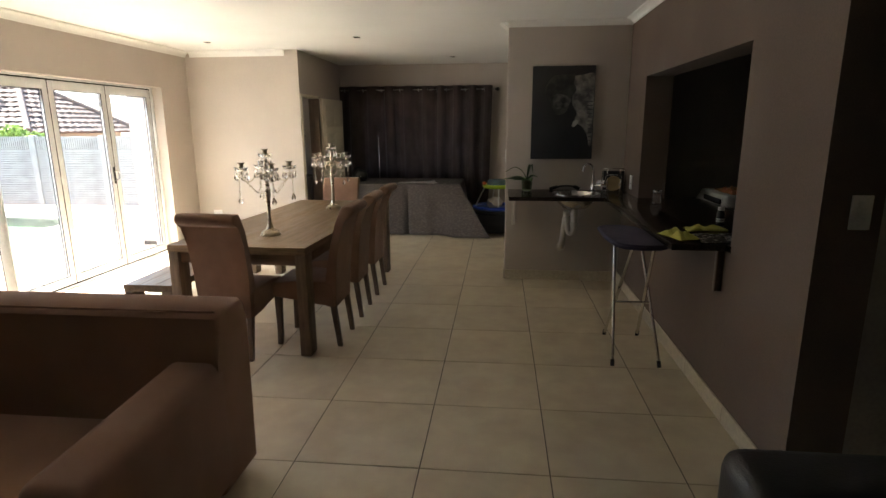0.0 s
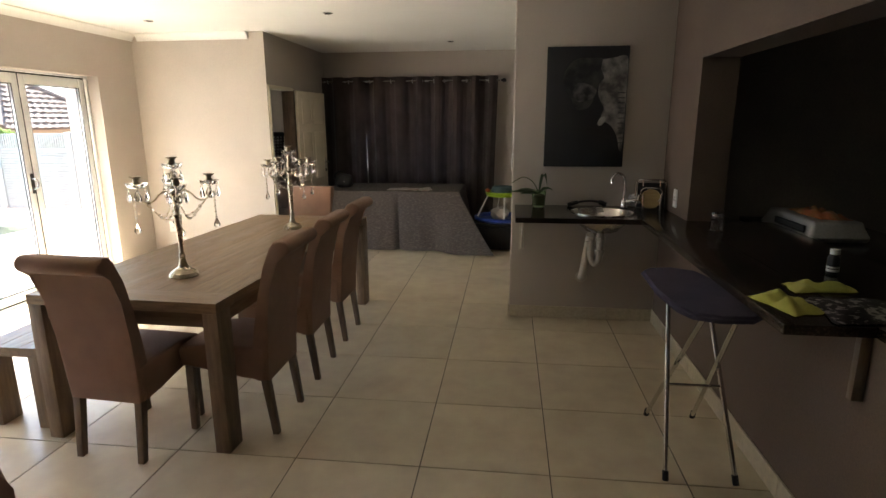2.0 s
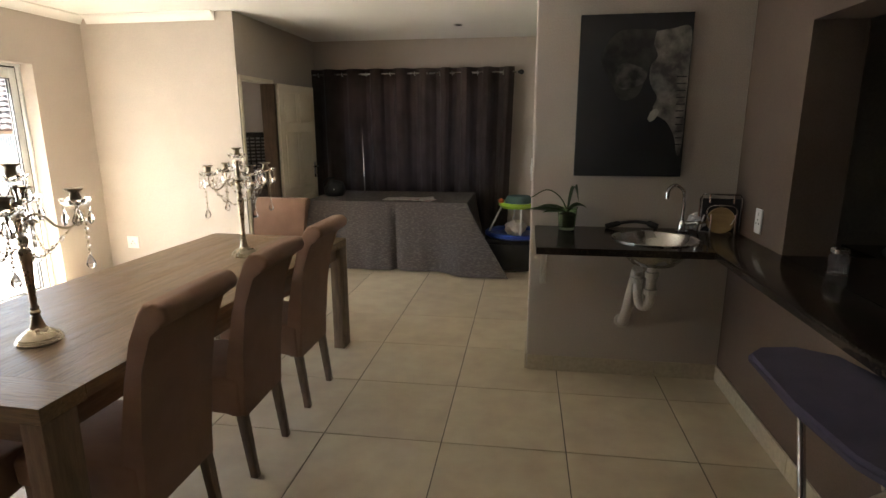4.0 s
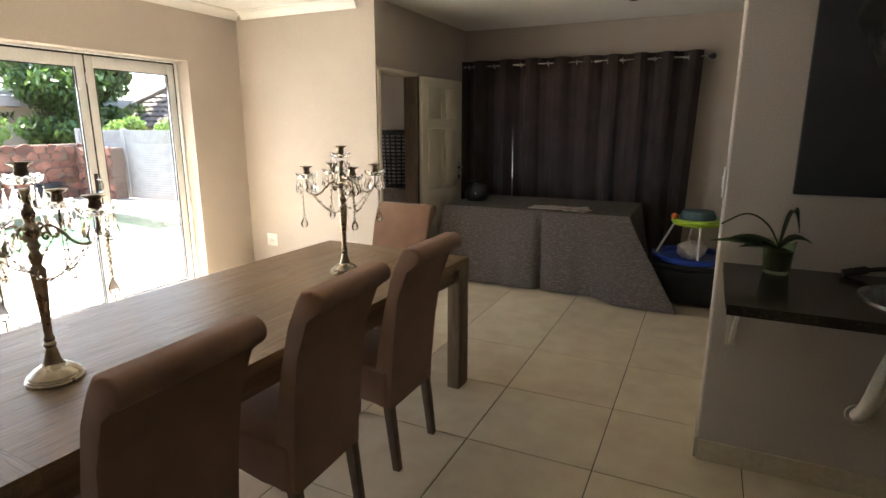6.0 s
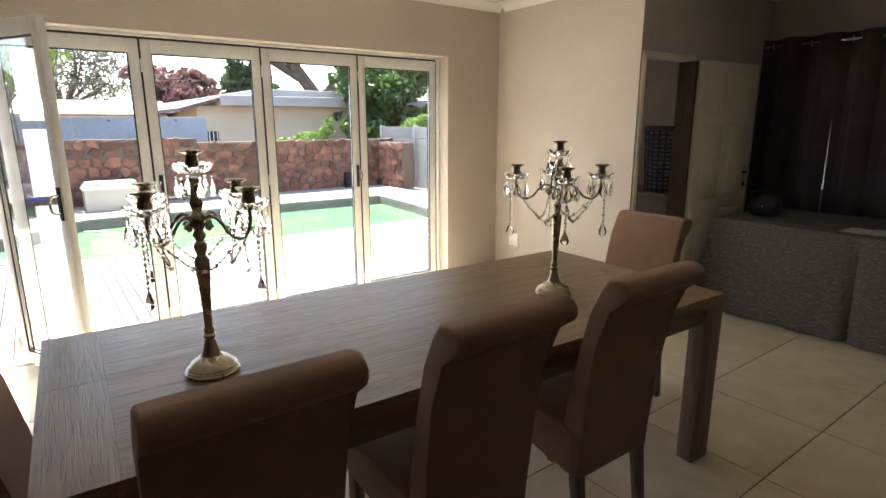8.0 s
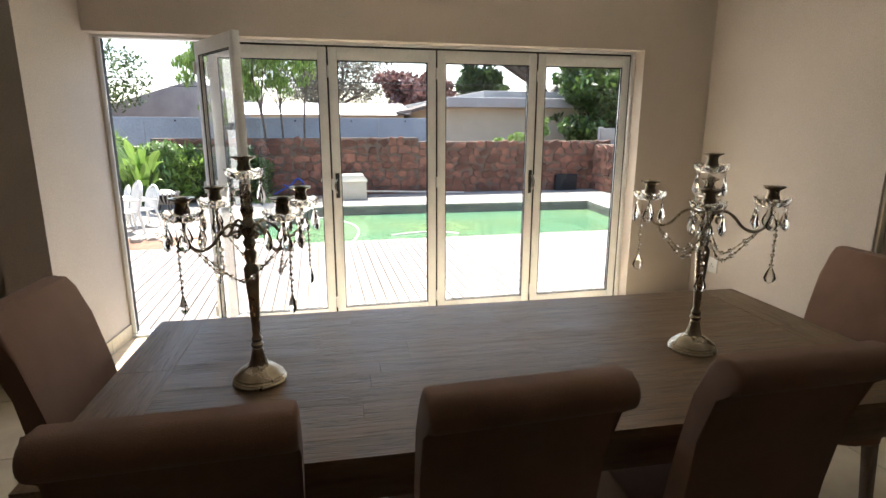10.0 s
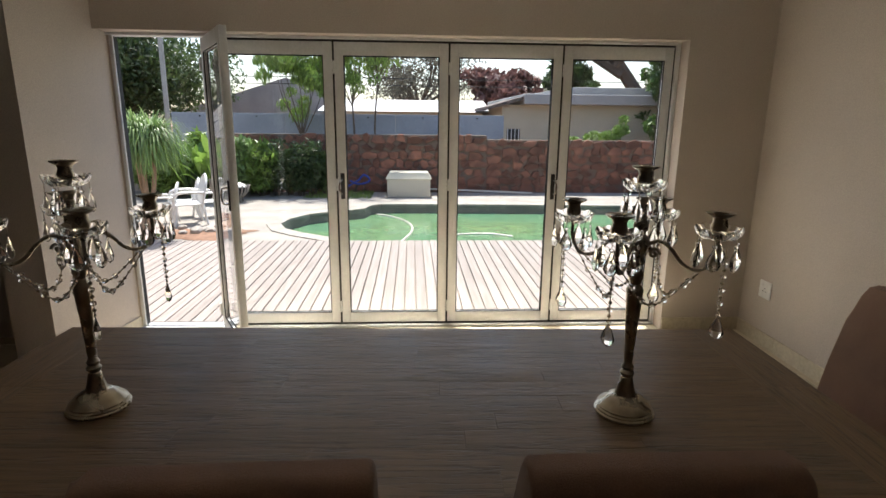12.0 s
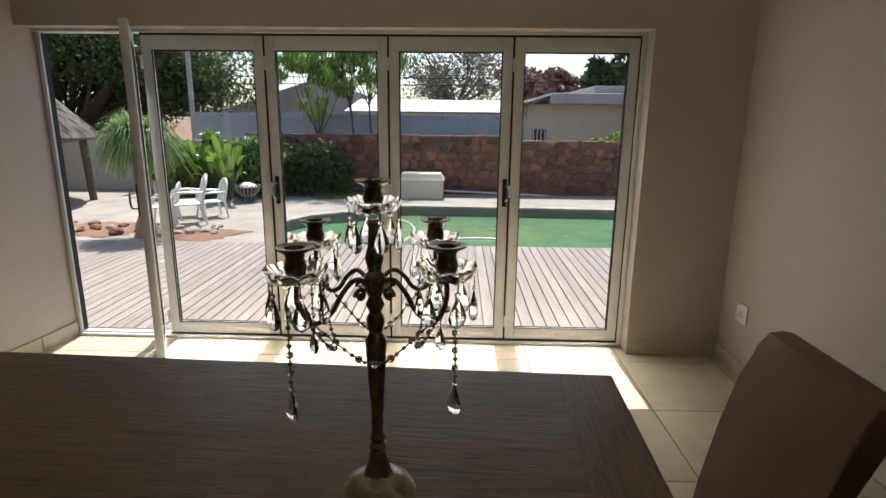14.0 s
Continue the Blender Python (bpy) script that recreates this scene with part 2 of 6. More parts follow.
def box(x0, x1, y0, y1, z0, z1, bevel=0.0, seg=2, bm=None):
    own = bmesh.new()
    bmesh.ops.create_cube(own, size=1)
    for v in own.verts:
        v.co = Vector((x0 + (v.co.x + 0.5) * (x1 - x0), y0 + (v.co.y + 0.5) * (y1 - y0), z0 + (v.co.z + 0.5) * (z1 - z0)))
    if bevel:
        bmesh.ops.bevel(own, geom=own.edges[:], offset=bevel, segments=seg, profile=0.5, affect="EDGES")
    return join(bm, own)


def join(bm, own):
    """own added to bm (or own itself where bm is None)."""
    if bm is None:
        return own
    seen = {v: bm.verts.new(v.co) for v in own.verts}
    for f in own.faces:
        bm.faces.new([seen[v] for v in f.verts])
    own.free()
    return bm


def moved(bm, m):
    bmesh.ops.transform(bm, matrix=m, verts=bm.verts)
    return bm


def lathe(profile, seg=24, bm=None, close=True):
    """(radius, height) rows turned round z."""
    own = bmesh.new()
    rings = []
    for r, z in profile:
        rings.append([own.verts.new((r * math.cos(2 * math.pi * i / seg), r * math.sin(2 * math.pi * i / seg), z)) for i in range(seg)])
    for a, b in zip(rings, rings[1:]):
        for i in range(seg):
            own.faces.new((a[i], a[(i + 1) % seg], b[(i + 1) % seg], b[i]))
    if close:
        own.faces.new(rings[0][::-1])
        own.faces.new(rings[-1])
    return join(bm, own)


def tube(points, radius, seg=8, bm=None, caps=True):
    """A round bar along points; radius is one number or one for each point."""
    own = bmesh.new()
    pts = [Vector(p) for p in points]
    rad = radius if isinstance(radius, (list, tuple)) else [radius] * len(pts)
    rings, side = [], None
    for i, p in enumerate(pts):
        d = (pts[min(i + 1, len(pts) - 1)] - pts[max(i - 1, 0)]).normalized()
        if side is None:
            side = d.orthogonal().normalized()
        side = (side - d * side.dot(d)).normalized()
        up = d.cross(side)
        rings.append([own.verts.new(p + rad[i] * (math.cos(2 * math.pi * j / seg) * side + math.sin(2 * math.pi * j / seg) * up)) for j in range(seg)])
    for a, b in zip(rings, rings[1:]):
        for j in range(seg):
            own.faces.new((a[j], a[(j + 1) % seg], b[(j + 1) % seg], b[j]))
    if caps:
        own.faces.new(rings[0][::-1])
        own.faces.new(rings[-1])
    return join(bm, own)


def curve(points, n=6):
    """Points along a smooth line through the given ones."""
    pts = [Vector(p) for p in points]
    pts = [pts[0] * 2 - pts[1]] + pts + [pts[-1] * 2 - pts[-2]]
    out = []
    for i in range(1, len(pts) - 2):
        a, b, c, d = pts[i - 1:i + 3]
        for j in range(n):
            t = j / n
            out.append(0.5 * (2 * b + (c - a) * t + (2 * a - 5 * b + 4 * c - d) * t * t + (3 * b - a - 3 * c + d) * t ** 3))
    return out + [pts[-2]]


def extrude_profile(profile, width, bm=None, bevel=0.0, seg=2):
    """A (y, z) outline extruded along x, centred."""
    own = bmesh.new()
    f0 = own.faces.new([own.verts.new((-width / 2, y, z)) for y, z in profile])
    f1 = own.faces.new([own.verts.new((width / 2, y, z)) for y, z in reversed(profile)])
    n = len(profile)
    a, b = list(f0.verts), list(reversed(f1.verts))
    for i in range(n):
        own.faces.new((a[i], b[i], b[(i + 1) % n], a[(i + 1) % n]))
    if bevel:
        rim = list(f0.edges) + list(f1.edges)
        bmesh.ops.bevel(own, geom=rim, offset=bevel, segments=seg, profile=0.5, affect="EDGES")
    return join(bm, own)


# ---- the shell of the house ----
CEIL, TOP = 2.505, 2.72
XW, XO = -4.118, -4.41          # garden wall, inner and outer face
YS, YF = 2.49, 6.945             # stub wall face and far wall face
XA, YB = -2.615, 8.85             # alcove's side wall and back wall
XR, XK = 1.16, 1.38            # hatch wall, room side and kitchen side
DOOR_Y0, DOOR_Y1, DOOR_Z = 2.49, 6.36, 2.022


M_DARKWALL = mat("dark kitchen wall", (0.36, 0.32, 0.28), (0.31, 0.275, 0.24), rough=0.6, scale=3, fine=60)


def wall(name, boxes, label, material=None):
    bm = bmesh.new()
    for b in boxes:
        box(*b, bm=bm)
    return solid(name, bm, material or M_WALL, label, "wall", "structure", smooth=False)


wall("wall_west", [(XO, XW, DOOR_Y1, YF + 0.2, 0, TOP), (XO, XW, YS - 0.2, DOOR_Y1, DOOR_Z, TOP), (XO, XW, -3.2, YS - 0.2, 0, TOP), (XO, XW, YS - 0.2, YS, 0, DOOR_Z)],
     "taupe painted plaster wall with the wide glazed door opening")
bm = bmesh.new()
plan = [(XW, YS - 0.23), (-3.47, YS - 0.23), (-3.47, YS), (-4.25, 2.58), (-4.25, YS + 0.001), (XW, YS + 0.001)]
low, high = [[bm.verts.new((x, y, z)) for x, y in plan] for z in (0, TOP)]
bm.faces.new(low[::-1]), bm.faces.new(high)
for i in range(6):
    bm.faces.new((low[i], low[(i + 1) % 6], high[(i + 1) % 6], high[i]))
solid("wall_stub", bm, M_WALL, "short taupe plaster wall beside the folding doors", "wall", "structure", smooth=False)
wall("wall_far", [(XW, XA - 0.12, YF, YF + 0.2, 0, TOP), (XA - 0.12, XA, YF, 6.96, 0, 1.97)], "sunlit taupe plaster wall behind the dining table")
wall("wall_alcove_side", [(XA - 0.12, XA, 7.68, YB, 0, TOP), (XA - 0.12, XA, YF + 0.2, 7.68, 1.97, TOP), (XA - 0.12, XA, YF, YF + 0.2, 1.97, TOP)],
     "taupe plaster alcove wall with a doorway")
wall("wall_alcove_back", [(XA - 0.12, -2.2, YB, YB + 0.2, 0, TOP), (-0.5, 2.0, YB, YB + 0.2, 0, TOP), (-2.2, -0.5, YB, YB + 0.2, 0, 0.9), (-2.2, -0.5, YB, YB + 0.2, 2.05, TOP)],
     "taupe plaster back wall with a curtained window")
solid("wall_partition", box(0.022, XK + 0.01, 5.4, 5.62, -0.02, TOP + 0.02, bevel=0.010, seg=3), M_WALL, "taupe plaster partition wall carrying the sink counter", "wall", "structure")
wall("wall_alcove_east", [(1.4, 1.6, 5.62, YB, 0, TOP)], "taupe plaster alcove wall")
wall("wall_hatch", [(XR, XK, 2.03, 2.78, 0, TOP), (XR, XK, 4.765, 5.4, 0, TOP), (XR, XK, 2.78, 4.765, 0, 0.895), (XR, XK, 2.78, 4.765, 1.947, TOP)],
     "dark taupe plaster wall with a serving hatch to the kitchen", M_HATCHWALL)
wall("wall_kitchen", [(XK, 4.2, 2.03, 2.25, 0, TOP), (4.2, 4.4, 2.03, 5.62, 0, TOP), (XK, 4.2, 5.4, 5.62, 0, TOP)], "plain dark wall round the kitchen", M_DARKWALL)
# unseen walls, given the dark plaster to lower the bounce onto the chair backs
wall("wall_living", [(XO, 4.4, -3.4, -3.2, 0, TOP), (4.2, 4.4, -3.2, 2.03, 0, TOP)], "unseen living room wall, dark plaster to cut bounce light", M_HATCHWALL)
wall("wall_bedroom", [(-5.0, -4.8, YF, 7.7, 0, TOP), (-5.0, -4.8, 8.4, 9.8, 0, TOP), (-5.0, -4.8, 7.7, 8.4, 0, 0.9), (-5.0, -4.8, 7.7, 8.4, 2.0, TOP), (-5.0, XA - 0.12, 9.8, 10.0, 0, TOP),
                      (XA - 0.12, XA, YB + 0.2, 9.8, 0, TOP), (-4.8, XO, YF, YF + 0.2, 0, TOP)], "plain wall of the room behind the door")

ceil = box(XO + 0.02, 4.4, -3.4, 10.0, CEIL, CEIL + 0.05)
box(-5.0, XO + 0.02, YF, 10.0, CEIL, CEIL + 0.05, bm=ceil)
solid("ceiling", ceil, M_CEIL, "white painted plaster ceiling", "ceiling", "structure", smooth=False)
roof = box(XO + 0.002, 4.6, -3.6, 10.2, TOP + 0.002, TOP + 0.12)
solid("roof_slab", roof, M_CONCRETE, "flat concrete roof slab", "roof", "structure", smooth=False)

slab = box(XO + 0.005, 4.4, -3.4, 10.0, -0.15, -0.003)
box(-5.0, XO + 0.005, YF, 10.0, -0.15, -0.003, bm=slab)
floor = solid("floor", slab, M_GROUT, "large beige porcelain floor tiles with dark joints", "floor", "structure", smooth=False)


def cornice(name, p0, p1, inward, h=1.0):
    """A coved plaster strip under the ceiling from p0 to p1."""
    d = Vector((p1[0] - p0[0], p1[1] - p0[1], 0))
    n, length = Vector((*inward, 0)), d.length
    prof = [(0.003, -0.075), (0.012, -0.075), (0.016, -0.062), (0.028, -0.04), (0.05, -0.02), (0.07, -0.013), (0.075, -0.002), (0.003, -0.002)]
    bm = bmesh.new()
    ends = []
    for s in (0, 1):
        base = Vector((*p0, CEIL)) + d * s
        ends.append([bm.verts.new(base + n * a + Vector((0, 0, b * h))) for a, b in prof])
    for i in range(len(prof)):
        j = (i + 1) % len(prof)
        bm.faces.new((ends[0][i], ends[0][j], ends[1][j], ends[1][i]))
    bm.faces.new(ends[0]), bm.faces.new(ends[1][::-1])
    return solid(name, bm, M_CEIL, "white coved plaster cornice", "cornice", "structure")


cornice("trim_1", (XW, YF), (XW, YS), (1, 0))
cornice("trim_2", (-2.78, YF), (XW + 0.075, YF), (0, -1))
cornice("trim_3", (0.015, 5.4), (XR, 5.4), (0, -1), 0.68)
cornice("trim_8", (0.022, 5.62), (0.022, 5.402), (-1, 0), 0.68)
cornice("trim_4", (XR, 5.325), (XR, 2.03), (-1, 0), 0.68)


def skirting(name, p0, p1, inward, first=0.35, h=0.1):
    """Tile skirting in pieces 0.6 m long."""
    a, d, n = Vector((*p0, 0)), Vector((p1[0] - p0[0], p1[1] - p0[1], 0)), Vector((*inward, 0))
    length, d = d.length, d.normalized()
    strip = thing(name, "beige tile skirting along the wall", "baseboard", kind="structure")
    s, step = 0.0, first
    while s < length - 0.01:
        e = min(s + step, length)
        bm = box(s + 0.0015, e - 0.0015, 0.002, 0.012, 0.001, h, bevel=0.0015, seg=1)
        m = Matrix((( d.x, n.x, 0, a.x), (d.y, n.y, 0, a.y), (0, 0, 1, 0), (0, 0, 0, 1)))
        part("tile", moved(bm, m), M_SKIRT, strip)
        s, step = e, 0.6


skirting("baseboard_1", (0.025, 5.4), (XR, 5.4), (0, -1), 0.17)
skirting("baseboard_2", (XR, 5.388), (XR, 2.03), (-1, 0))
skirting("baseboard_3", (0.022, 5.62), (0.022, 5.402), (-1, 0), 0.3)
skirting("baseboard_4", (XW, DOOR_Y1 + 0.002), (XW, YF), (1, 0), 0.3)
skirting("baseboard_5", (XW + 0.012, YF), (XA, YF), (0, -1), 0.42)
skirting("baseboard_6", (-4.249, 2.58), (-3.47, YS), (0, 1), 0.3)
skirting("baseboard_7", (XA, 7.7), (XA, YB), (1, 0))

# folding doors
YJ = [2.583, 3.24, 4.015, 4.788, 5.563, 6.332]
XD = -4.28
frame_set = thing("door_frame", "white aluminium frame of the folding doors", "door frame", kind="structure")
part("head_rail", box(XD - 0.045, XD + 0.045, DOOR_Y0, DOOR_Y1, 2.005, DOOR_Z + 0.002, bevel=0.003), M_ALU, frame_set)
part("jamb", box(XD - 0.03, XD + 0.03, 2.592, 2.615, 0.02, 2.004, bevel=0.003), M_ALU, frame_set)
part("jamb", box(XD - 0.045, XD + 0.045, 6.334, 6.359, 0.02, 2.004, bevel=0.003), M_ALU, frame_set)
part("seal", box(XD - 0.029, XD + 0.014, 2.6152, 2.6175, 0.03, 2.0), M_GASKET, frame_set)
part("sill_track", box(XD - 0.05, XD + 0.05, DOOR_Y0, DOOR_Y1, 0.0, 0.02, bevel=0.003), M_ALU, frame_set)
part("track_groove", box(XD + 0.012, XD + 0.022, DOOR_Y0, DOOR_Y1, 0.02, 0.0225), M_GASKET, frame_set)
for y in YJ[2:]:
    part("seal", box(XD - 0.018, XD + 0.019, y - 0.006, y + 0.006, 0.035, 1.99), M_GASKET, frame_set, "black rubber seal")
part("head_seal", box(XD - 0.018, XD + 0.019, YJ[1], YJ[5], 1.9905, 2.0045), M_GASKET, frame_set, "black gap under the head rail")
part("sill_seal", box(XD - 0.018, XD + 0.019, YJ[1], YJ[5], 0.0235, 0.0315), M_GASKET, frame_set, "black gap over the sill")
part("infill", box(XD - 0.03, XD + 0.028, YS + 0.002, 2.591, 0.02, 2.004), M_WALL, frame_set)


def door_leaf(name, width, label):
    """A glazed leaf: hinge at x=0, running along +y, 45 mm thick, 1.98 high."""
    leaf = thing(name, label, "door", kind="structure")
    z0, z1, st, t = 0.032, 1.991, 0.062, 0.022
    part("stile", box(-t, t, 0.002, st, z0, z1, bevel=0.004), M_ALU, leaf)
    part("stile", box(-t, t, width - st, width - 0.002, z0, z1, bevel=0.004), M_ALU, leaf)
    part("top_rail", box(-t + 0.001, t - 0.001, st, width - st, z1 - 0.085, z1, bevel=0.004), M_ALU, leaf)
    part("bottom_rail", box(-t + 0.001, t - 0.001, st, width - st, z0, z0 + 0.075, bevel=0.004), M_ALU, leaf)
    bm = bmesh.new()
    a, b, c, d = st, width - st, z0 + 0.075, z1 - 0.085
    for x in (-t + 0.004, t - 0.010):
        box(x, x + 0.006, a, a + 0.006, c, d, bm=bm)
        box(x, x + 0.006, b - 0.006, b, c, d, bm=bm)
        box(x, x + 0.006, a, b, c, c + 0.006, bm=bm)
        box(x, x + 0.006, a, b, d - 0.006, d, bm=bm)
    part("gasket", bm, M_GASKET, leaf, "black rubber seal", smooth=False)
    pane = part("pane", box(-0.003, 0.003, a, b, c, d), M_GLASS, leaf, "clear glass pane", smooth=False)
    pane.visible_shadow = False
    return leaf


def lever(leaf, y, z, side=1):
    h = part("handle", box(0.023, 0.031, y - 0.014, y + 0.014, z - 0.09, z + 0.09, bevel=0.003), M_GASKET, leaf, "black door handle")
    bm = tube(curve([(0.03, y, z + 0.045), (0.06, y + 0.01 * side, z + 0.04), (0.066, y + 0.02 * side, z), (0.06, y + 0.01 * side, z - 0.045), (0.03, y, z - 0.05)]), 0.006)
    part("grip", bm, M_CHROME, h, "bent metal grip")


for i in range(1, 5):
    leaf = door_leaf("door_%d" % (i + 1), YJ[i + 1] - YJ[i] - 0.009, "closed glazed leaf of the white folding doors")
    leaf.matrix_basis = pose(XD, YJ[i] + 0.0045, 0)
    if i == 2:
        lever(leaf, 0.035, 1.04, -1)
    if i == 3:
        lever(leaf, YJ[i + 1] - YJ[i] - 0.035, 1.04, 1)
    for z in (0.16, 1.05, 1.83):
        part("hinge", tube([(0.028, 0.0, z - 0.04), (0.028, 0.0, z + 0.04)], 0.009), M_ALU, leaf)
leaf = door_leaf("door_1", 0.67, "glazed leaf of the white folding doors standing open into the room")
leaf.matrix_basis = pose(XD + 0.035, 3.188, 0, 0, 0, -62)
lever(leaf, 0.635, 1.05, -1)
for z in (0.16, 1.05, 1.83):
    part("hinge", tube([(0.028, 0.0, z - 0.04), (0.028, 0.0, z + 0.04)], 0.009), M_ALU, leaf)


# ---- dining table and seats ----
def dining_table(x0, x1, y0, y1, z):
    t = thing("dining_table", "long weathered brown timber dining table with thick square legs", "table", pose(x0, y0, 0, 0, 0, -2.2))
    w, l = x1 - x0, y1 - y0
    top = part("tabletop", box(0.004, w - 0.004, 0.158, l - 0.158, z - 0.048, z - 0.004), M_WOOD, t)
    n = 12
    for i in range(n):
        a, b = w * i / n, w * (i + 1) / n
        c = 0.158
        while c < l - 0.16:
            d = c + random.uniform(0.3, 0.75)
            d = l - 0.158 if d > l - 0.4 else d
            part("plank", box(a + 0.0001, b - 0.0001, c + 0.0001, d - 0.0001, z - 0.03, z, bevel=0.0002, seg=1), M_TOP, top)
            c = d
    for a, b in ((0, 0.1577), (l - 0.1577, l)):
        for c, d in ((0, 0.45), (0.45, 1.0)):
            part("end_board", box(w * c, w * d - 0.0004, a, b, z - 0.05, z + 0.0002, bevel=0.0008, seg=1), M_TOPX, top)
    for a in (0.03, w - 0.055):
        part("apron", box(a, a + 0.025, 0.1, l - 0.1, z - 0.13, z - 0.051, bevel=0.002), M_WOOD, t)
    for b in (0.03, l - 0.055):
        part("apron", box(0.06, w - 0.06, b, b + 0.025, z - 0.13, z - 0.051, bevel=0.002), M_WOODX, t)
    for a in (0.0, w - 0.075):
        for b in (0.0, l - 0.12):
            part("leg", box(a, a + 0.075, b, b + 0.12, 0, z - 0.0505, bevel=0.004), M_WOODZ, t)
    return t


TX0, TX1, TY0, TY1, TZ = -2.305, -1.315, 3.325, 5.70, 0.765
dining_table(TX0, TX1, TY0, TY1, TZ)


def dining_chair():
    """Faces +y; rolled back top leans to -y. Origin under the back's foot."""
    c = thing("dining_chair", "brown velour dining chair with rolled high back and dark wooden legs", "chair", group="chairs round the dining table")
    prof = [(0.0, 0.30), (-0.004, 0.45), (-0.018, 0.62), (-0.045, 0.80), (-0.08, 0.93)]
    prof += [(-0.118 + 0.036 * math.cos(a), 0.985 + 0.036 * math.sin(a)) for a in [radians(d) for d in range(-60, -300, -20)]][2:]
    prof += [(-0.075, 1.018), (-0.05, 0.985), (-0.02, 0.90), (0.02, 0.75), (0.055, 0.58), (0.075, 0.45), (0.08, 0.36), (0.07, 0.30)]
    bm = extrude_profile([(y, z) for y, z in prof], 0.405, bevel=0.012, seg=3)
    for v in bm.verts:
        v.co.x *= 0.93 + 0.07 * min(max((v.co.z - 0.3) / 0.6, 0), 1)
    part("backrest", bm, M_CHAIR, c)
    sp = [(0.02, 0.30), (0.06, 0.30), (0.13, 0.335), (0.22, 0.355), (0.44, 0.36), (0.465, 0.375), (0.47, 0.45), (0.45, 0.475), (0.3, 0.488), (0.08, 0.485), (0.02, 0.47)]
    part("seat", extrude_profile(sp, 0.395, bevel=0.016, seg=3), M_CHAIR, c)
    for sx in (-1, 1):
        for y, lean in ((0.035, -0.045), (0.425, 0.012)):
            bm = box(-0.021, 0.021, -0.021, 0.021, 0, 0.37, bevel=0.003)
            for v in bm.verts:
                k = 1 - v.co.z / 0.37
                v.co.x, v.co.y = v.co.x * (1 - 0.22 * k) + sx * 0.166, v.co.y * (1 - 0.22 * k) + y + lean * k
            part("leg", bm, M_LEG, c)
    return c


chair = dining_chair()
chair.matrix_basis = pose(-1.177, 3.660, 0, 0, 0, 90)
for m in (pose(-1.177, 4.278, 0, 0, 0, 91), pose(-1.178, 4.900, 0, 0, 0, 89.5), pose(-1.86, 3.20, 0, 0, 0, -4), pose(-1.85, 5.965, 0, 0, 0, 180) @ Matrix.Diagonal((1, 1, 0.96, 1))):
    copy_thing(chair, m)

bench = thing("dining_bench", "low weathered brown timber bench beside the dining table", "bench", pose(-2.72, 3.40, 0))
seat = part("seat", box(0, 0.36, 0, 2.1, 0.40, 0.445), M_WOOD, bench)
for i in range(3):
    part("plank", box(0.12 * i + 0.001, 0.12 * i + 0.119, -0.001, 2.101, 0.41, 0.4495, bevel=0.002, seg=1), M_WOOD, seat)
for y in (0.0, 1.98):
    part("leg", box(0.0, 0.075, y, y + 0.12, 0, 0.40, bevel=0.003), M_WOODZ, bench)
    part("leg", box(0.285, 0.36, y, y + 0.12, 0, 0.40, bevel=0.003), M_WOODZ, bench)


# ---- candelabra ----
def crystal_drop(size, bm):
    """A flat faceted pear drop hanging from the origin."""
    rows = [(0.09, 0.0), (0.10, -0.07), (0.03, -0.12), (0.10, -0.26), (0.21, -0.5), (0.27, -0.72), (0.18, -0.9), (0.004, -1.0)]
    return join(bm, moved(lathe([(r * size, z * size) for r, z in rows], seg=6), Matrix.Diagonal((1, 0.55, 1, 1))))


